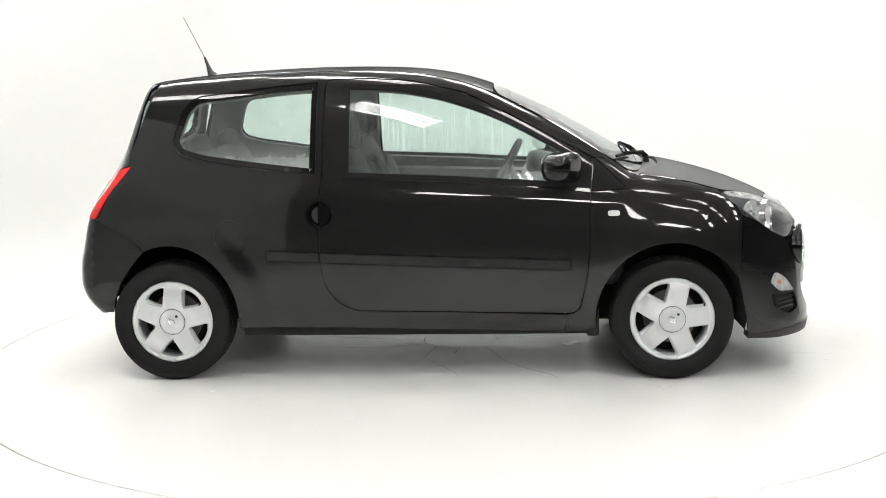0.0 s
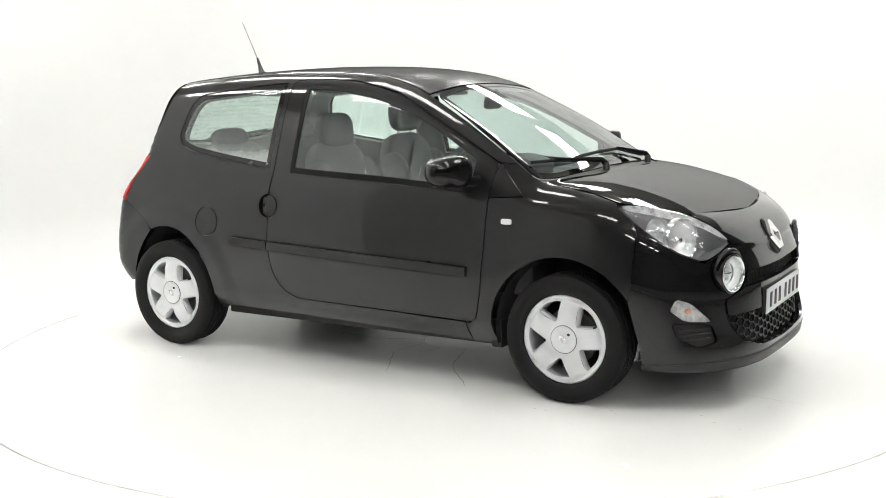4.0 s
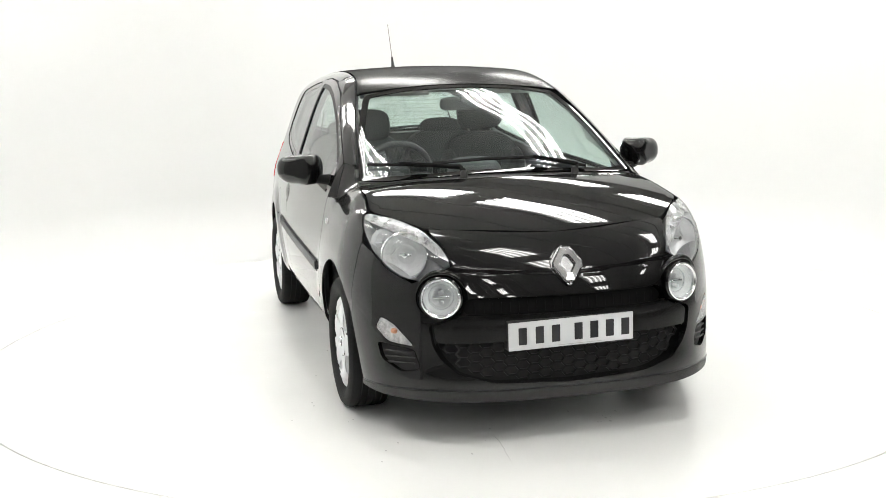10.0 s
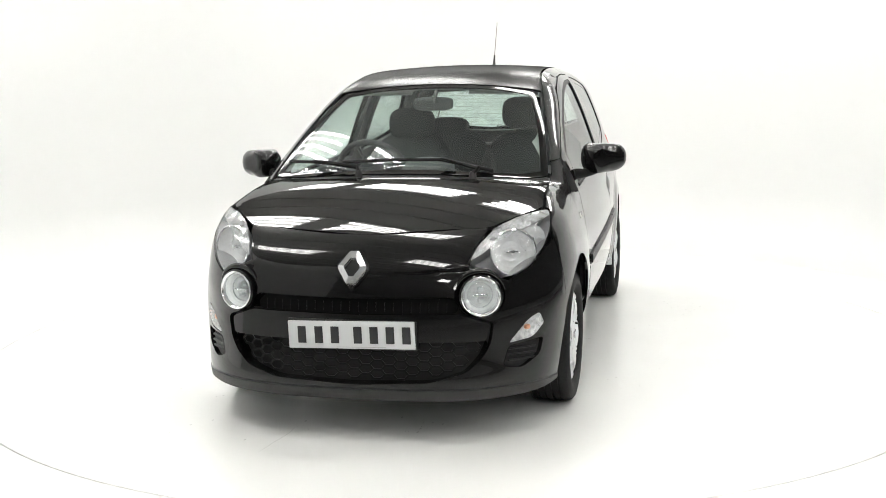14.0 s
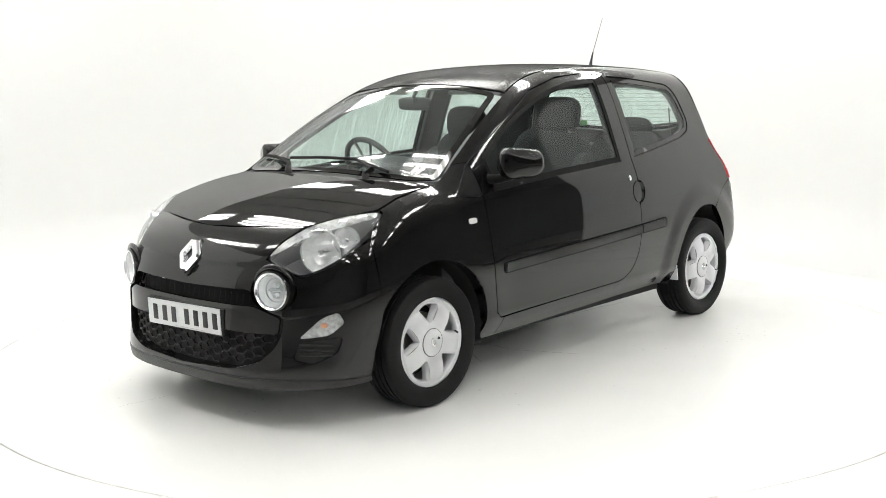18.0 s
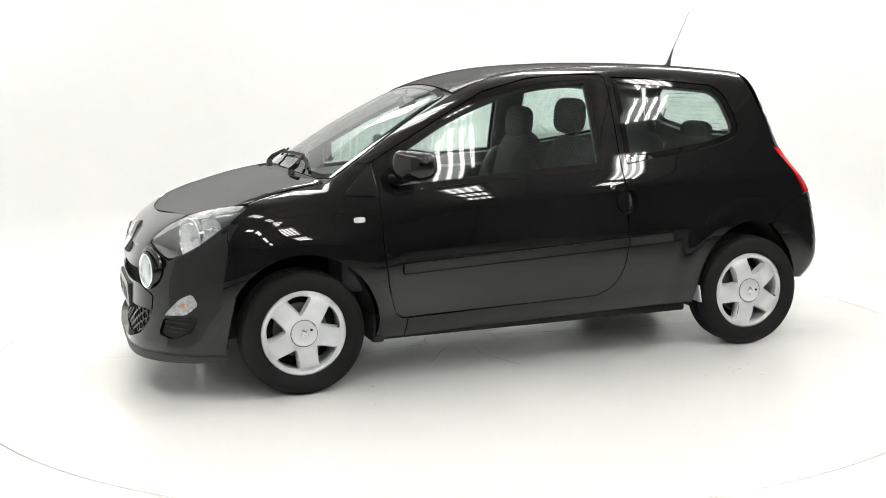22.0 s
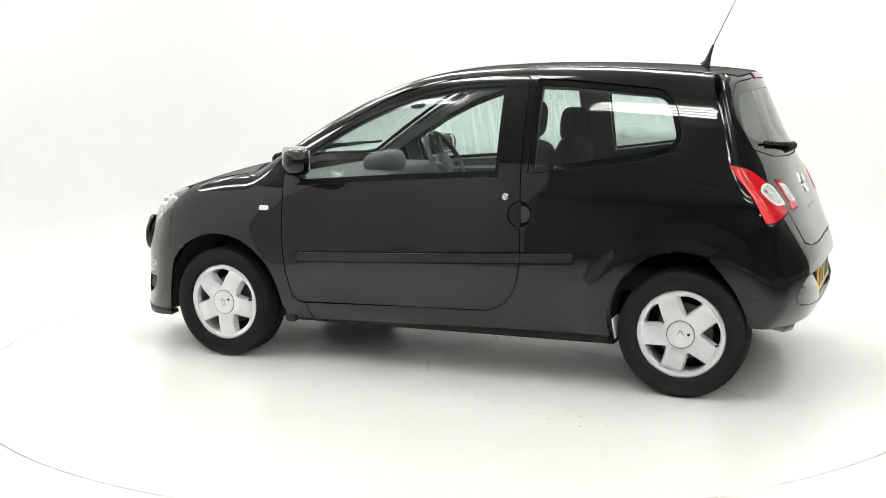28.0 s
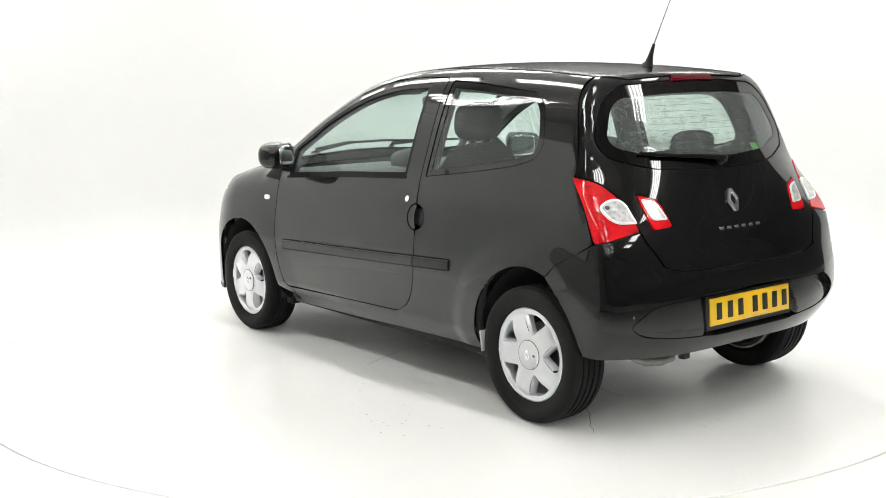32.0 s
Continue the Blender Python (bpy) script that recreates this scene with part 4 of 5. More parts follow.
def make_wheel():
    """Alloy wheel with five broad spokes, seen along its own z axis from outside."""
    holes = []
    for k in range(5):
        a = 72 * k
        pts = [(*polar(0.086, a + 1), 0.010), (*polar(0.166, a - 19.5), 0.008), (*polar(0.170, a - 7), 0.03), (*polar(0.170, a + 7), 0.03), (*polar(0.166, a + 19.5), 0.008)]
        holes.append(rounded(pts))
    wheel = sheet("wheel", face_lift, np.array(arc(0, 0, 0.1975, 0, 355, 71)), [shrunk(h, -0.005) for h in holes], SILVER, None, "silver five-spoke alloy wheel", cell=0.012, rim=0)
    for h in holes:
        own = bmesh.new()
        mid = np.array(h).mean(0)
        loops = []
        for grow, lean, depth in ((-0.005, 0.0, 0.0), (-0.0035, 0.0, 0.002), (0.0, 0.004, 0.012), (0.0015, 0.004, 0.034)):
            q = shrunk(h, grow)
            spin = np.stack([-q[:, 1], q[:, 0]], 1) / np.linalg.norm(q, axis=1, keepdims=True)
            lean_k = np.clip(np.sum((q - mid) * spin, 1) / 0.03, -1, 1)
            q = q - spin * (np.clip(lean_k, 0, 1) * lean)[:, None]
            p, _ = face_lift(q)
            loops.append([own.verts.new((v[0], v[1], v[2] - depth)) for v in p])
        for a, b in zip(loops, loops[1:]):
            for i in range(len(a)):
                own.faces.new((a[i], a[(i + 1) % len(a)], b[(i + 1) % len(a)], b[i]))
        bmesh.ops.recalc_face_normals(own, faces=own.faces[:])
        part("spoke_edge", smooth(own, 25), SILVER, wheel, "bevelled silver edge of a wheel opening")
    tread = [(0.196, 0.060), (0.197, 0.074), (0.203, 0.079), (0.212, 0.084), (0.232, 0.0915), (0.250, 0.0925), (0.266, 0.089), (0.277, 0.081), (0.2825, 0.070)]
    for g in (0.045, 0.015, -0.015, -0.045):
        tread += [(0.285, g + 0.006), (0.278, g + 0.005), (0.278, g - 0.005), (0.285, g - 0.006)]
    tread += [(0.2825, -0.070), (0.277, -0.081), (0.250, -0.0925), (0.212, -0.085), (0.196, -0.07)]
    tyre = part("tyre", lathe(tread, 96, angle=25), RUBBER, wheel, "black road tyre")
    own = bmesh.new()
    for k in range(60):
        for side in (1, -1):
            b = box((0.2735, -0.0058, side * 0.066 - 0.012), (0.2800, 0.0058, side * 0.066 + 0.012), 0.001, pose(0, 0, 0, 0, 0, 6 * k + 3 * (side > 0)), own, 1)
    tagged(part("tread", own, RUBBER, tyre), kind="stuff")
    part("barrel", lathe([(0.193, 0.066), (0.186, 0.05), (0.182, 0.02), (0.176, -0.02), (0.180, -0.08), (0.196, -0.085)], 64), SILVER, wheel)
    part("brake_disc", lathe([(0.0, 0.012), (0.07, 0.012), (0.072, 0.0), (0.125, 0.0), (0.127, -0.02), (0.0, -0.02)], 48), STEEL, wheel)
    part("backplate", lathe([(0.0, -0.05), (0.165, -0.05), (0.172, -0.086), (0.186, -0.088)], 48), UNDER, wheel)
    cap = part("hub_cap", lathe([(0.0, 0.0815), (0.045, 0.0810), (0.058, 0.0785), (0.0605, 0.0755), (0.0605, 0.07)], 48), SILVER, wheel, "silver hub cap")
    part("cap_joint", lathe([(0.0605, 0.0765), (0.0622, 0.0768), (0.0628, 0.074)], 48), SEAM, cap)
    diamond_badge("badge", cap, Matrix.Translation((0, 0, 0.0815)), 0.016, 0.022, 0.003, CHROME)
    part("wheel_bolt", lathe([(0.0, 0.082), (0.004, 0.082), (0.0062, 0.0835), (0.0066, 0.079)], 16, pose(0.036, 0.0, 0)), PLASTIC, cap)
    part("valve", tube([(0.158, -0.052, 0.06), (0.150, -0.050, 0.082)], 0.0045, 8), PLASTIC, wheel)
    return wheel


def diamond_badge(name, parent, m, half_w, half_h, deep, mat, slim=0.42):
    """A plain upright lozenge ring."""
    own = bmesh.new()
    out = [(half_w * 0.30, half_h), (half_w, half_h * 0.10), (half_w, -half_h * 0.10), (half_w * 0.30, -half_h), (-half_w * 0.30, -half_h), (-half_w, -half_h * 0.10), (-half_w, half_h * 0.10), (-half_w * 0.30, half_h)]
    rings = []
    for k, h in ((1.0, 0.0), (0.94, deep), (slim + 0.08, deep * 1.25), (slim, 0.0)):
        rings.append([own.verts.new((x * k, y * k, h)) for x, y in out])
    for a, b in zip(rings, rings[1:]):
        for i in range(8):
            own.faces.new((a[i], a[(i + 1) % 8], b[(i + 1) % 8], b[i]))
    bmesh.ops.recalc_face_normals(own, faces=own.faces[:])
    own.transform(m)
    return part(name, own, mat, parent, "plain chrome lozenge badge")


LEFT_TURN = Matrix(((-1, 0, 0), (0, 0, 1), (0, 1, 0))).to_4x4()
RIGHT_TURN = Matrix(((1, 0, 0), (0, 0, -1), (0, 1, 0))).to_4x4()
first = None
for x, y, phase in ((1.1835, 0.707, 25), (-1.1835, 0.688, 4), (1.1835, -0.707, 43), (-1.1835, -0.688, 50)):
    m = Matrix.Translation((x, y, 0.285)) @ (LEFT_TURN if y > 0 else RIGHT_TURN) @ pose(0, 0, 0, 0, 0, phase)
    if first is None:
        first = make_wheel()
        first.parent = car
        first.matrix_basis = m
    else:
        copy_thing(first, m)

# ---- lamps ----
for s in (1, -1):
    line = rounded(fr(HEADLAMP, s))
    lens = sheet("headlight", front_lift, line, (), GLASS_LAMP, car, "clear headlight lens with rain drops along its top", cell=0.02, off=-0.001, rim=0, gap=0.003)
    lens.visible_shadow = False
    sheet("housing", front_lift, shrunk(line, -0.004), (), LAMP_MID, lens, cell=0.025, off=0.125, rim=0)
    rim_band("bezel", front_lift, shrunk(line, 0.004), 0.006, 0.126, LAMP_MID, lens)
    top_strip = fr([(1.415, 0.705, 0.868, 0.005), (1.449, 0.682, 0.869, 0.02), (1.526, 0.603, 0.855, 0.04), (1.633, 0.522, 0.822, 0.04), (1.744, 0.478, 0.764, 0.03), (1.795, 0.456, 0.712, 0.01), (1.762, 0.501, 0.734, 0.02),
                    (1.707, 0.540, 0.772, 0.04), (1.62, 0.610, 0.806, 0.04), (1.53, 0.672, 0.832, 0.04), (1.44, 0.715, 0.850, 0.01)], s)
    sheet("drop_edge", front_lift, rounded(top_strip), (), DROP_LENS, lens, "strip of lens white with rain drops", cell=0.02, off=-0.002, rim=0).visible_shadow = False
    m = facing((1.640, s * 0.600, 0.724), (1.0, s * 0.42, 0.05))
    bowl = part("reflector", lathe([(0.092, 0.012), (0.089, 0.0), (0.081, -0.014), (0.064, -0.034), (0.040, -0.050), (0.014, -0.058), (0.0, -0.059)], 22, m, angle=8), REFLECTOR, lens, "faceted mirrored reflector bowl")
    part("rim_ring", lathe([(0.087, 0.006), (0.091, 0.013), (0.096, 0.009), (0.096, -0.012), (0.087, -0.008)], 40, m), CHROME, bowl)
    part("bulb", lathe([(0.0, 0.004), (0.010, 0.0), (0.012, -0.04), (0.0, -0.045)], 16, m), CHROME, bowl)
    part("bulb_shield", box((-0.024, -0.004, -0.05), (0.024, 0.004, -0.012), 0.002, m), CHROME, bowl)
    m = facing((1.560, s * 0.664, 0.768), (1.0, s * 0.75, 0.08))
    chamber = part("indicator_chamber", lathe([(0.058, 0.006), (0.048, -0.016), (0.026, -0.034), (0.0, -0.040)], 14, m, angle=8), REFLECTOR, lens, "bright side chamber")
    part("bulb", blob((0.022, 0.022, 0.026), m @ pose(0, 0, -0.008)), CHROME, chamber)
    part("divider", box((-0.042, -0.005, -0.018), (0.042, 0.001, 0.002), 0.002, m), LAMP_GREY, chamber)

    # round lamp in a pod on the bumper
    m = facing((1.822, s * 0.503, 0.580), (1.0, s * 0.30, 0.04))
    pod = part("round_lamp", lathe([(0.086, -0.060), (0.088, 0.0), (0.085, 0.014), (0.079, 0.018)], 48, m), PAINT, bumper, "round daytime lamp in a black pod")
    brow = [m @ Vector((0.098 * math.cos(radians(a)), 0.098 * math.sin(radians(a)), 0.004 - 0.010 * abs(math.cos(radians(a))))) for a in range(15, 166, 10)]
    part("brow", tube(brow, [0.004 + 0.009 * math.sin(math.pi * i / (len(brow) - 1)) for i in range(len(brow))], 8), PAINT, pod, "gloss black brow over the lamp")
    part("lamp_ring", lathe([(0.079, 0.012), (0.0775, 0.021), (0.073, 0.023), (0.068, 0.018), (0.067, 0.004)], 48, m), CHROME, pod, "bright ring")
    part("reflector", lathe([(0.068, 0.006), (0.060, -0.012), (0.040, -0.034), (0.016, -0.044), (0.0, -0.045)], 24, m, angle=8), REFLECTOR, pod)
    part("bulb", lathe([(0.0, -0.004), (0.010, -0.008), (0.012, -0.03)], 16, m @ pose(0, 0.020, 0)), LAMP_GREY, pod)
    part("bulb", lathe([(0.0, -0.004), (0.008, -0.008), (0.010, -0.03)], 16, m @ pose(0, -0.022, 0)), LAMP_GREY, pod)
    part("inner_ring", lathe([(0.046, -0.022), (0.048, -0.016), (0.051, -0.018), (0.052, -0.026)], 40, m), CHROME, pod)
    part("bulb_shield", box((-0.030, -0.004, -0.03), (0.030, 0.004, -0.010), 0.002, m), CHROME, pod)
    g = part("lens", lathe([(0.066, 0.014), (0.050, 0.021), (0.025, 0.025), (0.0, 0.026)], 40, m), CLEAR_LENS, pod)
    g.visible_shadow = False

    # indicator and vent below it
    fog = rounded(fr(FOG, s))
    ind = sheet("indicator", front_lift, fog, (), CLEAR_LENS, bumper, "clear front indicator with amber bulb", cell=0.02, off=-0.001, rim=0, gap=0.002)
    ind.visible_shadow = False
    sheet("reflector", front_lift, shrunk(fog, -0.003), (), LAMP_INNER, ind, cell=0.015, off=0.022, rim=0)
    rim_band("bezel", front_lift, fog, 0.0, 0.023, CHROME, ind)
    c, n = on_skin(front_lift, (fr([(1.700, 0.668, 0.437)], s)[0]), 0.014)
    part("bulb", blob((0.028, 0.022, 0.018), facing(c, n)), AMBER, ind)
    vent = rounded(fr(VENT, s))
    v = sheet("vent", front_lift, shrunk(vent, -0.002), (), PLASTIC, bumper, cell=0.02, off=0.018, rim=0)
    rim_band("vent_edge", front_lift, vent, -0.001, 0.019, GLOSS_BLACK, v)
    for z in (0.362, 0.340, 0.318):
        a = [on_skin(front_lift, fr([q], s)[0], 0.008)[0] for q in ((1.672, 0.693, z - 0.006), (1.72, 0.652, z - 0.003), (1.772, 0.598, z))]
        part("slat", tube(a, 0.0052, 6, flat=0.7), PLASTIC, v)

    # tail lamps
    def clear_window(points, shrink, parent):
        line = rounded(rr(points, s))
        surround = sheet("clear_lens", rear_lift, line, (), MILKY, parent, "clear lens with a pale rim", cell=0.015, off=-0.006, rim=0.006)
        sheet("lamp_inner", rear_lift, shrunk(line, shrink), (), LAMP_INNER, surround, "grey ribbed lamp inside", cell=0.012, off=-0.0075, rim=0)
        return surround

    out_line = rounded(rr(TAIL_OUT, s))
    tail = sheet("tail_lamp", rear_lift, out_line, (), RED_LENS, car, "red and clear tail lamp", cell=0.02, off=-0.003, rim=0.018, gap=0.003)
    clear_window([(-1.496, 0.685, 0.909, 0.03), (-1.495, 0.635, 0.935, 0.02), (-1.510, 0.591, 0.939, 0.02), (-1.534, 0.569, 0.918, 0.02), (-1.589, 0.561, 0.844, 0.006), (-1.567, 0.641, 0.845, 0.02), (-1.544, 0.671, 0.863, 0.03)], 0.008, tail)
    pc, pn = on_skin(rear_lift, rr([(-1.516, 0.654, 0.906)], s)[0], -0.0085)
    part("bulb", lathe([(0.0, 0.002), (0.006, 0.0015), (0.010, 0.0)], 16, facing(pc, pn)), LAMP_DARK, tail)
    for k in range(6):
        u = (k + 0.5) / 6
        a, b = Vector((-1.395, 0.680, 1.005)).lerp(Vector((-1.520, 0.722, 0.812)), u), Vector((-1.430, 0.640, 1.000)).lerp(Vector((-1.565, 0.690, 0.815)), u)
        ridge = [on_skin(rear_lift, rr([tuple(a.lerp(b, w))], s)[0], -0.0036)[0] for w in (0.0, 0.5, 1.0)]
        part("lens_ridge", tube(ridge, 0.0016, 5, flat=0.5), DEEP_RED, tail)
    in_line = rounded(rr(INNER_LAMP, s))
    lamp = sheet("inner_lamp", rear_lift, in_line, (), RED_LENS, gate_panel, "red and clear lamp on the tailgate", cell=0.02, off=-0.003, rim=0.016, gap=0.002)
    clear_window([(-1.544, 0.499, 0.933, 0.01), (-1.567, 0.434, 0.918, 0.02), (-1.611, 0.409, 0.848, 0.01), (-1.600, 0.490, 0.849, 0.02)], 0.007, lamp)

stop = both([(0.0, 1.387), (0.168, 1.385), (0.160, 1.408), (0.0, 1.410)])
sheet("stop_lamp", rear_lift, rounded([(*q, 0.003) for q in stop]), (), DEEP_RED, car, "high dark red stop lamp", cell=0.01, off=-0.006, rim=0.012)

# ---- grille, plates, badges ----
slot_back = sheet("upper_grille", front_lift, shrunk(slot_line, -0.004), (), MATT_BLACK, bumper, cell=0.03, off=0.045, rim=0)
for k in range(22):
    y = -0.38 + 0.76 * k / 21
    a, b = (on_skin(front_lift, frx([(y, z)])[0], 0.036)[0] for z in (0.517, 0.560))
    part("bar", tube([a, b], 0.0015, 5), GRILLE_BLACK, slot_back)
back = sheet("lower_grille", front_lift, shrunk(grille_line, -0.004), (), UNDER, bumper, "black honeycomb grille", cell=0.04, off=0.060, rim=0)


def honeycomb():
    """Six-sided openings in a net of thin bars."""
    own = bmesh.new()
    w, h = 0.064, 0.036
    limit = shrunk(grille_line, 0.004)
    seen, ends = set(), []
    for i in range(-11, 12):
        for j in range(-1, 7):
            cx, cz = i * w * 0.75, 0.235 + j * h + (h / 2 if i % 2 else 0)
            ring = [(cx + w / 2 * k, cz + h / 2 * m) for k, m in ((1, 0), (0.5, 1), (-0.5, 1), (-1, 0), (-0.5, -1), (0.5, -1))]
            for a in range(6):
                p, q = ring[a], ring[(a + 1) % 6]
                key = (round(p[0] + q[0], 3), round(p[1] + q[1], 3))
                if key not in seen and abs(p[0]) < 0.55 and abs(q[0]) < 0.55:
                    seen.add(key)
                    ends += [p, q]
    flat = np.array(frx(ends))
    ok = inside(limit, flat)
    p, n = front_lift(flat)
    p = p - 0.034 * n
    for i in range(0, len(ends), 2):
        if ok[i] and ok[i + 1]:
            tube([p[i], p[i + 1]], 0.0052, 4, own)
    return own


tagged(part("honeycomb", honeycomb(), GRILLE_BLACK, back), kind="stuff")


def number_plate(m, mat, parent, word):
    plate = part("number_plate", box((-0.26, -0.0555, -0.003), (0.26, 0.0555, 0.003), 0.002, m), mat, parent, word)
    for u in (-0.203, -0.133, -0.066, 0.028, 0.094, 0.160, 0.226):
        part("mark", box((u - 0.017, -0.034, 0.003), (u + 0.017, 0.034, 0.0045), 0.001, m), INK, plate)
    part("foot_line", box((-0.06, -0.0495, 0.003), (0.14, -0.0475, 0.004), 0, m), SCUFF, plate)
    return plate


number_plate(facing((1.910, 0.0, 0.428), (1, 0, -0.02)) @ pose(0, 0, 0, 0, 0, 1.2), WHITE_PLATE, bumper, "white number plate with dark bars")
beam_c = facing((1.898, 0.0, 0.428), (1, 0, 0))
part("plate_holder", box((-0.265, -0.058, -0.03), (0.265, 0.058, 0.006), 0.004, beam_c), PLASTIC, bumper)
number_plate(facing((-1.702, 0.0, 0.468), (-1, 0, 0.06)), YELLOW_PLATE, rear_bumper, "yellow number plate with dark bars")
part("plate_back", box((-0.275, -0.075, -0.03), (0.275, 0.066, -0.004), 0.004, facing((-1.702, 0.0, 0.468), (-1, 0, 0.06))), PLASTIC, rear_bumper)

c, n = on_skin(front_lift, (0.0, 0.683))
m = facing(c, n)
own = bmesh.new()
pts = [(-0.026, 0.090), (0.026, 0.090), (0.080, 0.022), (0.080, -0.012), (0.0, -0.096), (-0.080, -0.012), (-0.080, 0.022)]
lo, hi = [own.verts.new((x, y, -0.03)) for x, y in pts], [own.verts.new((x * 0.90, y * 0.90, 0.004)) for x, y in pts]
for i in range(7):
    own.faces.new((lo[i], lo[(i + 1) % 7], hi[(i + 1) % 7], hi[i]))
own.faces.new(hi)
bmesh.ops.bevel(own, geom=own.edges[:], offset=0.006, segments=2, affect="EDGES")
own.transform(m)
base = part("badge_base", smooth(own), GLOSS_BLACK, bumper)
diamond_badge("badge", base, m @ Matrix.Translation((0, 0, 0.004)), 0.061, 0.072, 0.012, CHROME, 0.46)
c, n = on_skin(rear_lift, (0.0, 0.893))
diamond_badge("badge", gate_panel, facing(c, n) @ Matrix.Translation((0, 0, 0.002)), 0.034, 0.050, 0.008, CHROME, 0.52)
for k in range(6):
    c, n = on_skin(rear_lift, rrx([(0.118 - 0.047 * k, 0.789)])[0])
    part("lettering_bar", box((-0.013, -0.0065, 0.0), (0.013, 0.0065, 0.002), 0.0008, facing(c, n)), CHROME, gate_panel, "plain chrome bar")

sticker = rounded([(*q, 0.006) for q in rrx([(0.262, 1.118), (0.318, 1.112), (0.325, 1.078), (0.270, 1.084)], -1)])
sheet("sticker", rear_lift, sticker, (), GREEN_STICKER, gate_panel, "small pale green sticker inside the glass", cell=0.02, off=0.006, rim=0)

# ---- mirrors, handles, strips ----
for s in (1, -1):
    lift = side_lift(s)
    m = pose(0.664, s * 0.868, 1.030 if s > 0 else 1.006, 0, 0, s * 31)
    own = blob((0.142, 0.216, 0.142), None, 2.5, cuts=18)
    for v in own.verts:
        # square towards the door, round at the tip, flat where the glass sits
        k = v.co.y * s / 0.108
        if k < 0:
            grow = 1 + 0.22 * min(1, -k * 2)
            v.co.x, v.co.z = v.co.x * grow, v.co.z * grow
        v.co.z = max(min(v.co.z, 0.066 - 0.012 * max(0, k)), -0.072)
        v.co.x = max(min(v.co.x, 0.068), -0.064)
    own.transform(m)
    shell = part("door_mirror", own, PAINT, car, "gloss black door mirror")
    part("mirror_glass", blob((0.008, 0.150, 0.100), m @ pose(-0.063, -s * 0.012, 0), 4.0), MIRROR, shell, "mirror glass")
    part("arm", tube([(0.735, s * 0.735, 0.955), (0.715, s * 0.785, 0.958), (0.69, s * 0.83, 0.975)], [0.032, 0.026, 0.030], 12, flat=0.7), MATT_BLACK, shell)
    own = bmesh.new()
    ring = arc(HANDLE[0], HANDLE[1], HANDLE[2] - 0.001, 0, 350, 35)
    rows = []
    for k, d in ((1.0, 0.001), (0.97, 0.006), (0.85, 0.018), (0.6, 0.030), (0.3, 0.036)):
        q = np.array([(HANDLE[0] + (a - HANDLE[0]) * k, HANDLE[1] + (b - HANDLE[1]) * k) for a, b in ring])
        p, n = lift(q)
        rows.append([own.verts.new(tuple(v)) for v in p - n * d])
    for a, b in zip(rows, rows[1:]):
        for i in range(36):
            own.faces.new((a[i], a[(i + 1) % 36], b[(i + 1) % 36], b[i]))
    own.faces.new(rows[-1])
    bmesh.ops.recalc_face_normals(own, faces=own.faces[:])
    for f in own.faces:
        f.smooth = True
    part("handle_cup", own, GLOSS_BLACK, car, "round gloss black handle recess")
    flap = rounded([(HANDLE[0] - 0.004, HANDLE[1] - 0.050, 0.004)] + [(HANDLE[0] + 0.0555 * math.cos(radians(a)), HANDLE[1] + 0.0565 * math.sin(radians(a)), 0.0) for a in range(-80, 81, 16)] + [(HANDLE[0] - 0.004, HANDLE[1] + 0.050, 0.004)])
    sheet("door_handle", lift, flap, (), PAINT, car, "gloss black flap grip", cell=0.010, off=lambda uv: 0.012 * np.clip(np.hypot((uv[:, 0] - HANDLE[0]) / 0.05, (uv[:, 1] - HANDLE[1]) / 0.054), 0, 1) ** 2 - 0.012, rim=0.010)
    for name, x0, x1 in (("side_strip", 0.712, -0.4505), ("side_strip", -0.4585, -0.703)):
        t0, t1 = (0.712 - x0) / 1.415, (0.712 - x1) / 1.415
        low = lambda t: 0.530 + 0.055 * t
        top = lambda t: 0.5715 + 0.0535 * t
        line = rounded([(x0, low(t0)), (x1, low(t1)), (x1, top(t1)), (x0, top(t0))], 0.008)
        strip = sheet(name, lift, line, (), MATT_STRIP, car, "black rubbing strip", cell=0.02, off=-0.010, rim=0.009)
        # dark outline drawn in for the shadows along the strip's edges
        sheet("strip_edge_shade", lift, shrunk(line, -0.008), (), SEAL, strip, cell=0.03, off=-0.002, rim=0.003)
    rep = [(0.911 + 0.027 * math.copysign(abs(math.cos(a)) ** 0.5, math.cos(a)), 0.786 + 0.0125 * math.copysign(abs(math.sin(a)) ** 0.6, math.sin(a))) for a in np.linspace(0, 2 * math.pi, 24, endpoint=False)]
    sheet("side_repeater", lift, np.array(rep), (), MILKY, car, "white side repeater lamp", cell=0.008, off=-0.004, rim=0.006)
c, n = on_skin(side_lift(1), (-0.378, 0.872))
part("lock", lathe([(0.0, 0.003), (0.010, 0.0035), (0.0145, 0.002), (0.015, -0.004)], 24, facing(c, n)), CHROME, car, "chrome door lock")
sheet("fuel_flap", side_lift(-1), np.array(arc(-0.88, 0.696, 0.0735, 0, 350, 35)), (), WET_PAINT, car, "round fuel flap", cell=0.02, rim=0.008)

# ---- wipers and aerial ----
def screen_at(x, y, off=0.0):
    p, n = top_lift(np.array([(x, y)], float))
    return Vector(p[0] + n[0] * off)


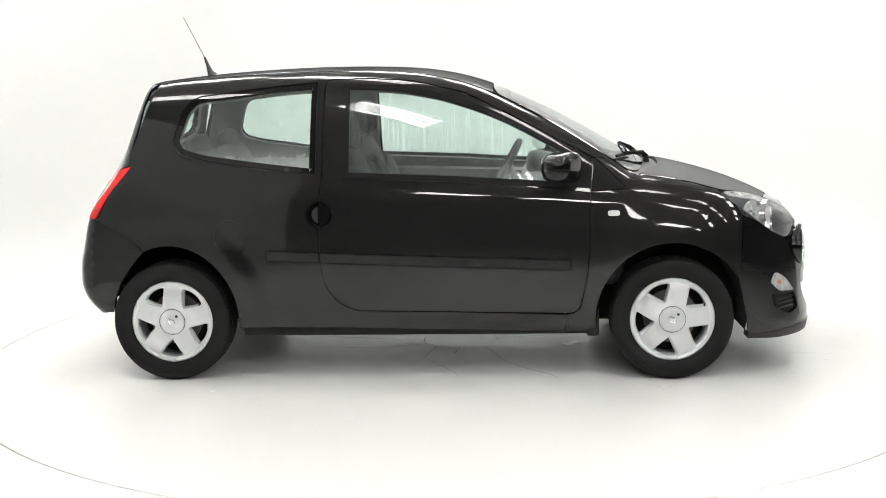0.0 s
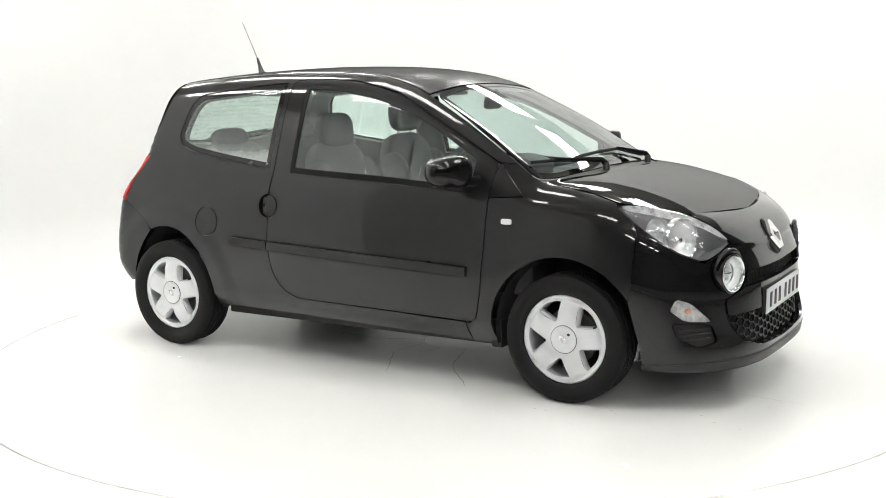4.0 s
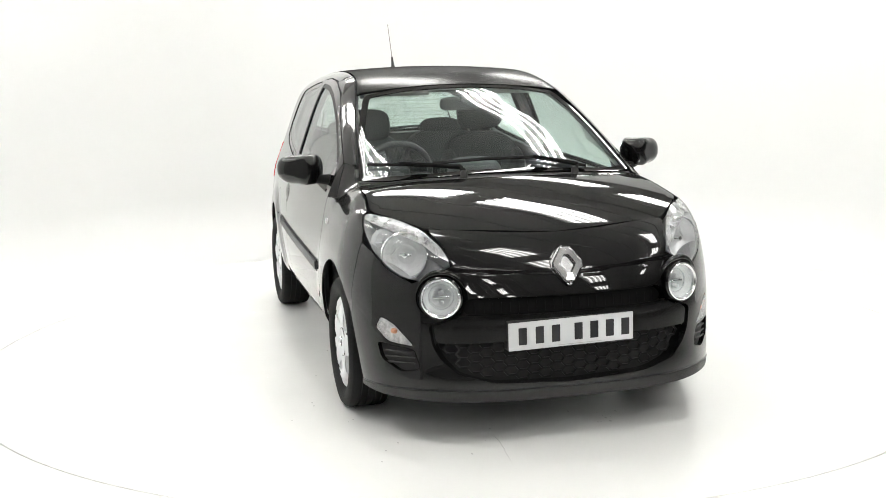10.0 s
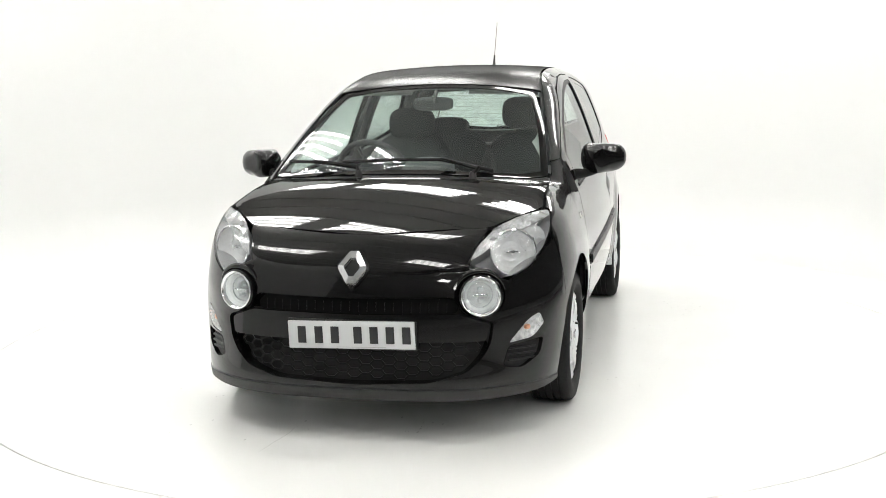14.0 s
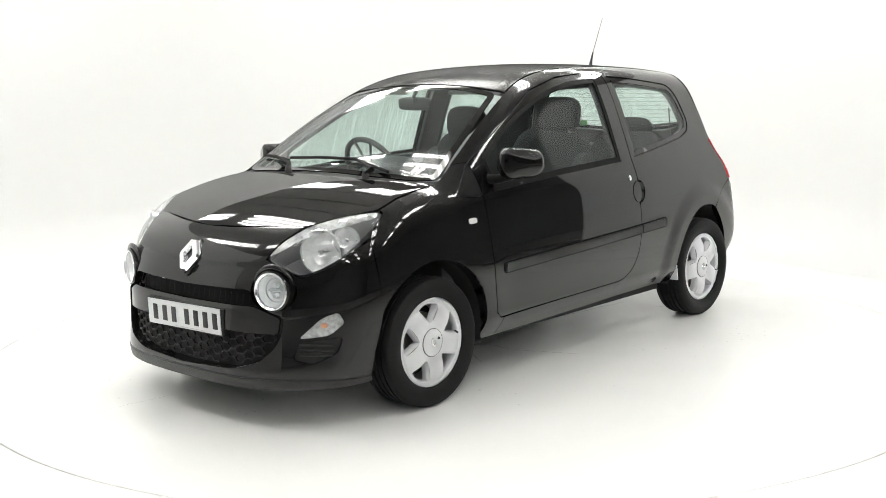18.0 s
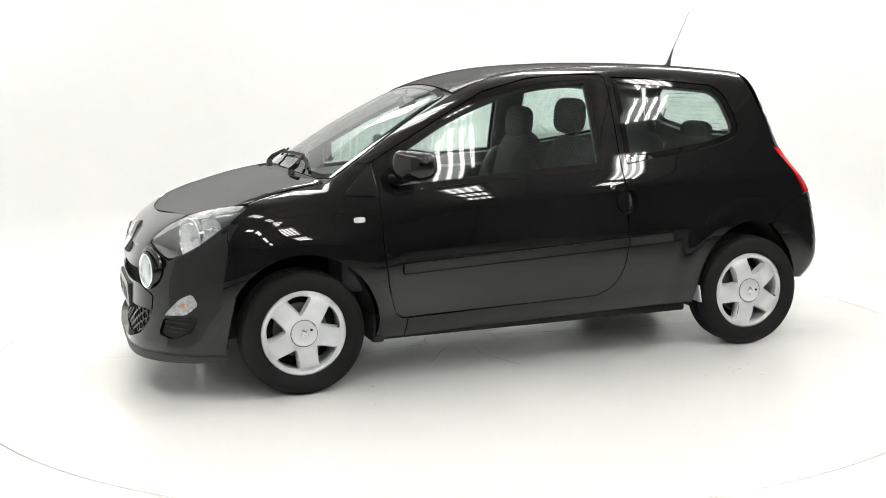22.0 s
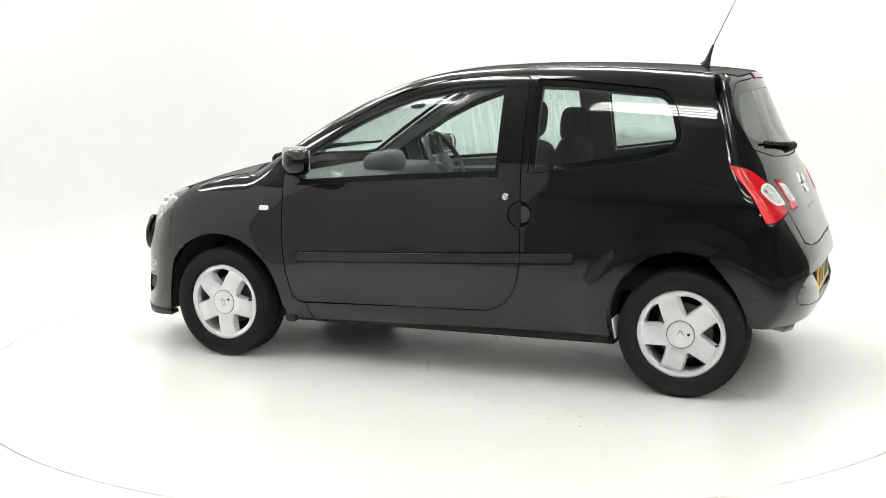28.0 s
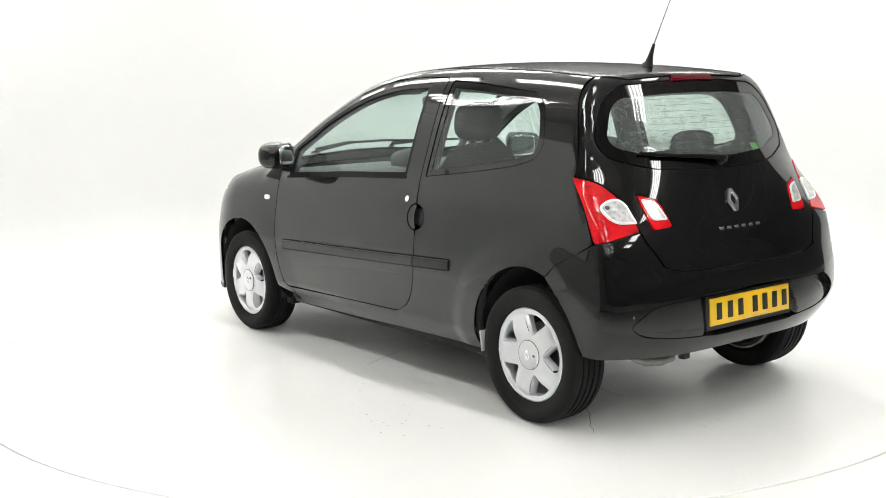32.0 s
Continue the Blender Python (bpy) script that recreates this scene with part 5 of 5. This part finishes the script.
for pts, pivot in (([(0.935, -0.60), (0.98, -0.46), (1.03, -0.30)], (1.125, -0.20)), ([(1.01, -0.31), (1.02, -0.08), (1.015, 0.16), (1.05, 0.41)], (1.12, 0.33))):
    wiper = part("wiper_arm", tube([screen_at(*pivot, 0.015), screen_at(pivot[0] - 0.03, pivot[1] + (0.02 if pivot[1] > 0 else -0.01), 0.032), screen_at(*pts[len(pts) // 2], 0.018)], [0.016, 0.013, 0.006], 8, flat=0.7), MATT_BLACK, car, "black wiper arm")
    part("blade", tube([screen_at(*q, 0.010) for q in pts], 0.0055, 6, flat=1.5), MATT_BLACK, wiper)
    part("pivot", lathe([(0.0, 0.025), (0.012, 0.024), (0.016, 0.014), (0.018, -0.01)], 16, Matrix.Translation(screen_at(*pivot))), PLASTIC, wiper)
c0, n0 = on_skin(rear_lift, (0.0, 1.056))
c1, n1 = on_skin(rear_lift, rrx([(0.36, 1.088)])[0])
arm = part("rear_wiper", tube([c0 + 0.03 * n0, c0 * 0.6 + c1 * 0.4 + 0.032 * n0, c1 + 0.018 * n1], [0.012, 0.009, 0.006], 8), MATT_BLACK, gate_panel, "black rear wiper")
part("hub", lathe([(0.0, 0.038), (0.014, 0.037), (0.020, 0.026), (0.022, 0.0)], 20, facing(c0, n0)), PLASTIC, arm)
part("blade", tube([on_skin(rear_lift, rrx([q])[0], -0.012)[0] for q in ((0.42, 1.10), (0.2, 1.078), (0.0, 1.066), (-0.06, 1.066))], 0.006, 6, flat=1.5), MATT_BLACK, arm)
aerial = part("aerial_base", tube([(-1.128, 0, 1.446), (-1.139, 0, 1.466), (-1.150, 0, 1.50), (-1.166, 0, 1.545)], [0.030, 0.017, 0.010, 0.006], 12, flat=0.7), PLASTIC, car, "black aerial foot")
part("mast", tube([(-1.164, 0, 1.54), (-1.215, 0, 1.645), (-1.268, 0, 1.752)], [0.0028, 0.0024, 0.002], 6), STEEL, aerial, "thin aerial mast")


# ---- inner shell, underside and cabin ----
for s in (1, -1):
    lift = side_lift(s)
    shell = [(0.69, 0.22), (-0.86, 0.25), (-0.87, 0.40), (-0.93, 0.55), (-1.04, 0.66), (-1.30, 0.66), (-1.35, 1.02), (-1.27, 1.32)] + rail(-1.25, 0.88, 20) + [(0.81, 1.02), (0.80, 0.9), (0.79, 0.45)]
    holes = [shrunk(glass_line, 0.006), shrunk(quarter_line, 0.022)]
    sheet("inner_side", lift, np.array(shell), holes, TRIM_DARK, car, cell=0.05, off=0.026, rim=0.02)
    trim = [(0.90, 0.985), (0.735, 1.085), (0.47, 1.232), (0.28, 1.322), (0.06, 1.382), (-0.30, 1.412), (-0.30, 1.455), (0.05, 1.432), (0.28, 1.372), (0.50, 1.272), (0.76, 1.142), (0.93, 1.02)]
    sheet("pillar_trim", lift, np.array(trim), (), LINING, car, "light grey windscreen pillar trim", cell=0.04, off=0.042, rim=0)
    card = [(0.70, 0.30), (-0.36, 0.33), (-0.40, 0.93), (0.72, 0.90)]
    sheet("door_card", lift, rounded(card, 0.04), (), TRIM_DARK, car, "dark door trim", cell=0.06, off=0.075, rim=0.04)
    sheet("inner_wing", lift, np.array([(0.80, 0.25), (0.84, 0.45), (0.93, 0.58), (1.05, 0.66), (1.32, 0.66), (1.47, 0.60), (1.46, 0.78), (1.36, 0.86), (1.05, 0.93), (0.82, 0.90)]), (), UNDER, car, cell=0.05, off=0.02, rim=0)
    for cx in (1.1835, -1.1835):
        own = bmesh.new()
        prof = [(cx + 0.345 * math.cos(radians(a)), 0.30 + 0.35 * math.sin(radians(a))) for a in (range(-12, 193, 12) if cx > 0 else range(-12, 175, 11))]
        ys = (0.44, 0.60, 0.765 if cx > 0 else 0.730)
        rows = [[own.verts.new((x, s * y, z)) for x, z in prof] for y in ys]
        for a, b in zip(rows, rows[1:]):
            for i in range(len(prof) - 1):
                own.faces.new((a[i], a[i + 1], b[i + 1], b[i]))
        own.faces.new(rows[0])
        part("wheel_liner", smooth(own, 60), UNDER, car)
    part("splash_guard", box((0.79, min(s * 0.44, s * 0.73), 0.195), (0.85, max(s * 0.44, s * 0.73), 0.33), 0.012), UNDER, car)
    part("sill_board", box((-0.86, s * 0.61 - 0.05, 0.19), (0.82, s * 0.61 + 0.05, 0.30), 0.01), UNDER, car)
half_front = both(fr([(1.85, 0.0, 0.20), (1.75, 0.6, 0.21), (1.56, 0.74, 0.22), (1.51, 0.78, 0.6), (1.60, 0.69, 0.63), (1.72, 0.60, 0.60), (1.775, 0.51, 0.64), (1.78, 0.44, 0.69), (1.68, 0.46, 0.79), (1.72, 0.0, 0.79)]))
shell_holes = [np.array(arc(s * round_at[0], round_at[1], 0.092, 0, 345, 23)) for s in (1, -1)] + [shrunk(rounded(fr(FOG, s)), -0.006) for s in (1, -1)]
shell_holes += [shrunk(slot_line, -0.006), shrunk(grille_line, -0.006)]
sheet("front_beam", front_lift, np.array([q[:2] for q in half_front]), shell_holes, UNDER, car, cell=0.05, off=0.024, rim=0)
sheet("bonnet_lining", top_yx, np.array(both([(0.0, 1.70), (0.40, 1.64), (0.62, 1.40), (0.63, 1.05), (0.0, 1.15)])), (), UNDER, car, cell=0.08, off=0.05, rim=0)
rear_in = both(rr([(-1.39, 0.0, 1.395), (-1.33, 0.40, 1.385), (-1.28, 0.49, 1.34), (-1.30, 0.56, 1.20), (-1.36, 0.64, 1.03), (-1.53, 0.72, 0.80), (-1.40, 0.77, 0.69), (-1.50, 0.76, 0.36), (-1.7, 0.4, 0.36), (-1.7, 0.0, 0.36)]))
sheet("tailgate_lining", rear_lift, np.array([q[:2] for q in rear_in]), [shrunk(rear_glass, 0.042), shrunk(recess_line, -0.008)], TRIM_DARK, car, cell=0.05, off=0.028, rim=0.02)

own = box((-0.85, -0.44, 0.21), (1.66, 0.44, 0.26), 0.02)
box((-1.62, -0.44, 0.345), (-0.80, 0.44, 0.38), 0.02, bm=own)
box((-0.80, -0.66, 0.20), (0.80, 0.66, 0.27), 0.02, bm=own)
box((1.20, -0.44, 0.30), (1.70, 0.44, 0.80), 0.05, bm=own)
part("floor_pan", own, UNDER, car)
part("exhaust", blob((0.18, 0.46, 0.12), pose(-1.48, 0.12, 0.315), 3.0), STEEL, car, "dull exhaust silencer")
part("tow_bracket", box((-1.615, 0.27, 0.268), (-1.585, 0.31, 0.34), 0.004, pose(0, 0, 0)), PLASTIC, car)
part("tailpipe", tube([(-1.40, 0.50, 0.33), (-1.52, 0.52, 0.305), (-1.585, 0.50, 0.288), (-1.605, 0.44, 0.284), (-1.605, 0.37, 0.290)], 0.019, 12), STEEL, car, "dull bent tailpipe")
part("liner_tear", box((-0.874, 0.66, 0.245), (-0.866, 0.772, 0.335), 0.002, pose(0, 0, 0, 0, 9, 0) @ pose(-0.05, 0, -0.14)), WHITE_PLATE, car, "torn white edge of the arch liner")
part("rear_axle", tube([(-1.18, -0.62, 0.27), (-1.18, 0.62, 0.27)], 0.04, 12), UNDER, car)

own = box((0.45, -0.66, 0.42), (0.98, 0.66, 0.80), 0.06)
part("dashboard", box((0.50, -0.64, 0.62), (1.06, 0.64, 0.925), 0.07, None, own, 4), TRIM_DARK, car, "dark dashboard")
part("dial_pod", blob((0.20, 0.26, 0.13), pose(0.62, 0.0, 0.955, 0, 12, 0), 3.0), TRIM_DARK, car, "dark central dial pod")
part("centre_console", box((-0.05, -0.11, 0.25), (0.62, 0.11, 0.55), 0.04), TRIM_DARK, car)
m = Matrix.Translation((0.40, -0.352, 0.935)) @ pose(0, 0, 0, 0, -62, 0)
ring = [m @ Vector((0.182 * math.cos(a), 0.182 * math.sin(a), 0)) for a in np.linspace(0, 2 * math.pi, 40, endpoint=False)]
wheel_ring = part("steering_wheel", tube(ring, 0.0155, 10, closed=True), TRIM_DARK, car, "black steering wheel")
part("boss", blob((0.13, 0.15, 0.06), m @ pose(0, 0, -0.015), 2.8), TRIM_DARK, wheel_ring)
for a in (0, 180, 250, 290):
    part("spoke", tube([m @ Vector((0.05 * math.cos(radians(a + 90)), 0.05 * math.sin(radians(a + 90)), -0.012)), m @ Vector((0.178 * math.cos(radians(a + 90)), 0.178 * math.sin(radians(a + 90)), 0))], 0.015, 8, flat=0.5), TRIM_DARK, wheel_ring)
part("column", tube([m @ Vector((0, 0, -0.03)), m @ Vector((0, 0, -0.28))], 0.045, 12), TRIM_DARK, wheel_ring)


def front_seat(y, head_z):
    m = Matrix.Translation((-0.10, y, 0.0))
    own = blob((0.52, 0.50, 0.17), m @ pose(0.10, 0, 0.46, 0, -8, 0), 3.4)
    seat = part("front_seat", own, CLOTH, car, "charcoal cloth front seat")
    part("backrest", blob((0.16, 0.48, 0.66), m @ pose(-0.21, 0, 0.78, 0, -14, 0), 3.2), CLOTH, seat)
    for k in (1, -1):
        part("bolster", blob((0.20, 0.11, 0.50), m @ pose(-0.17, k * 0.20, 0.76, 0, -14, 0), 2.6), CLOTH, seat)
        part("headrest_post", tube([m @ Vector((-0.275, k * 0.07, 1.02)), m @ Vector((-0.26, k * 0.06, head_z))], 0.006, 8), STEEL, seat)
    part("headrest", blob((0.10, 0.27, 0.185), m @ pose(-0.26, 0, head_z, 0, -6, 0), 3.2), CLOTH, seat)
    part("seat_base", box((-0.10, -0.20, 0.262), (0.28, 0.20, 0.40), 0.02, m), TRIM_DARK, seat)


front_seat(0.33, 1.205)
front_seat(-0.34, 1.15)
for y in (0.30, -0.30):
    seat = part("rear_seat", blob((0.46, 0.52, 0.18), pose(-0.78, y, 0.50, 0, -6, 0), 3.4), CLOTH, car, "charcoal cloth rear seat")
    part("backrest", blob((0.15, 0.54, 0.58), pose(-1.06, y, 0.80, 0, -16, 0), 3.4), CLOTH, seat)
    part("headrest", blob((0.09, 0.27, 0.14), pose(-1.135, y, 1.085, 0, -8, 0), 3.0), CLOTH, seat)
part("parcel_shelf", box((-1.44, -0.52, 0.955), (-1.17, 0.52, 0.975), 0.008), TRIM_DARK, car)
part("boot_floor", box((-1.58, -0.50, 0.40), (-0.9, 0.50, 0.42), 0.005), TRIM_DARK, car)
for y in (0.46, -0.46):
    part("boot_strap", tube([(-1.37, y * 0.9, 1.20), (-1.31, y * 1.02, 0.975)], 0.004, 6), PLASTIC, car)
mir = part("rear_view_mirror", blob((0.03, 0.205, 0.068), pose(0.418, -0.017, 1.283, 0, 8, 6), 4.0), TRIM_DARK, car, "dark inside mirror")
part("stalk", tube([(0.43, -0.005, 1.29), (0.44, 0.0, 1.325), (0.42, 0.0, 1.345)], 0.010, 8), TRIM_DARK, mir)
for y in (0.32, -0.32):
    part("sun_visor", box((0.20, y - 0.17, 1.375), (0.36, y + 0.17, 1.392), 0.006, Matrix.Translation((0.28, 0, 1.38)) @ pose(0, 0, 0, 0, 20, 0) @ Matrix.Translation((-0.28, 0, -1.405))), LINING, car)
# heating wires in the rear glass
for k in range(11):
    z = 1.085 + 0.025 * k
    p = [on_skin(rear_lift, rrx([(y, z + 0.004)])[0], 0.004)[0] for y in np.linspace(-0.42, 0.42, 9)]
    part("heating_wire", tube(p, 0.0009, 3), TRIM_DARK, pane)


# ---- what moves ----
def motions():
    rows, disc = [], []
    for i in range(33):
        t = CLIP * i / 32
        turn = pose(0, 0, 0, 0, 0, -(TURN_START + TURN_RATE * t))
        rows.append((t, turn @ pose(CAR_X, CAR_Y, 0)))
        disc.append((t, turn))
    walk(car, rows)
    walk(turntable, disc)


motions()
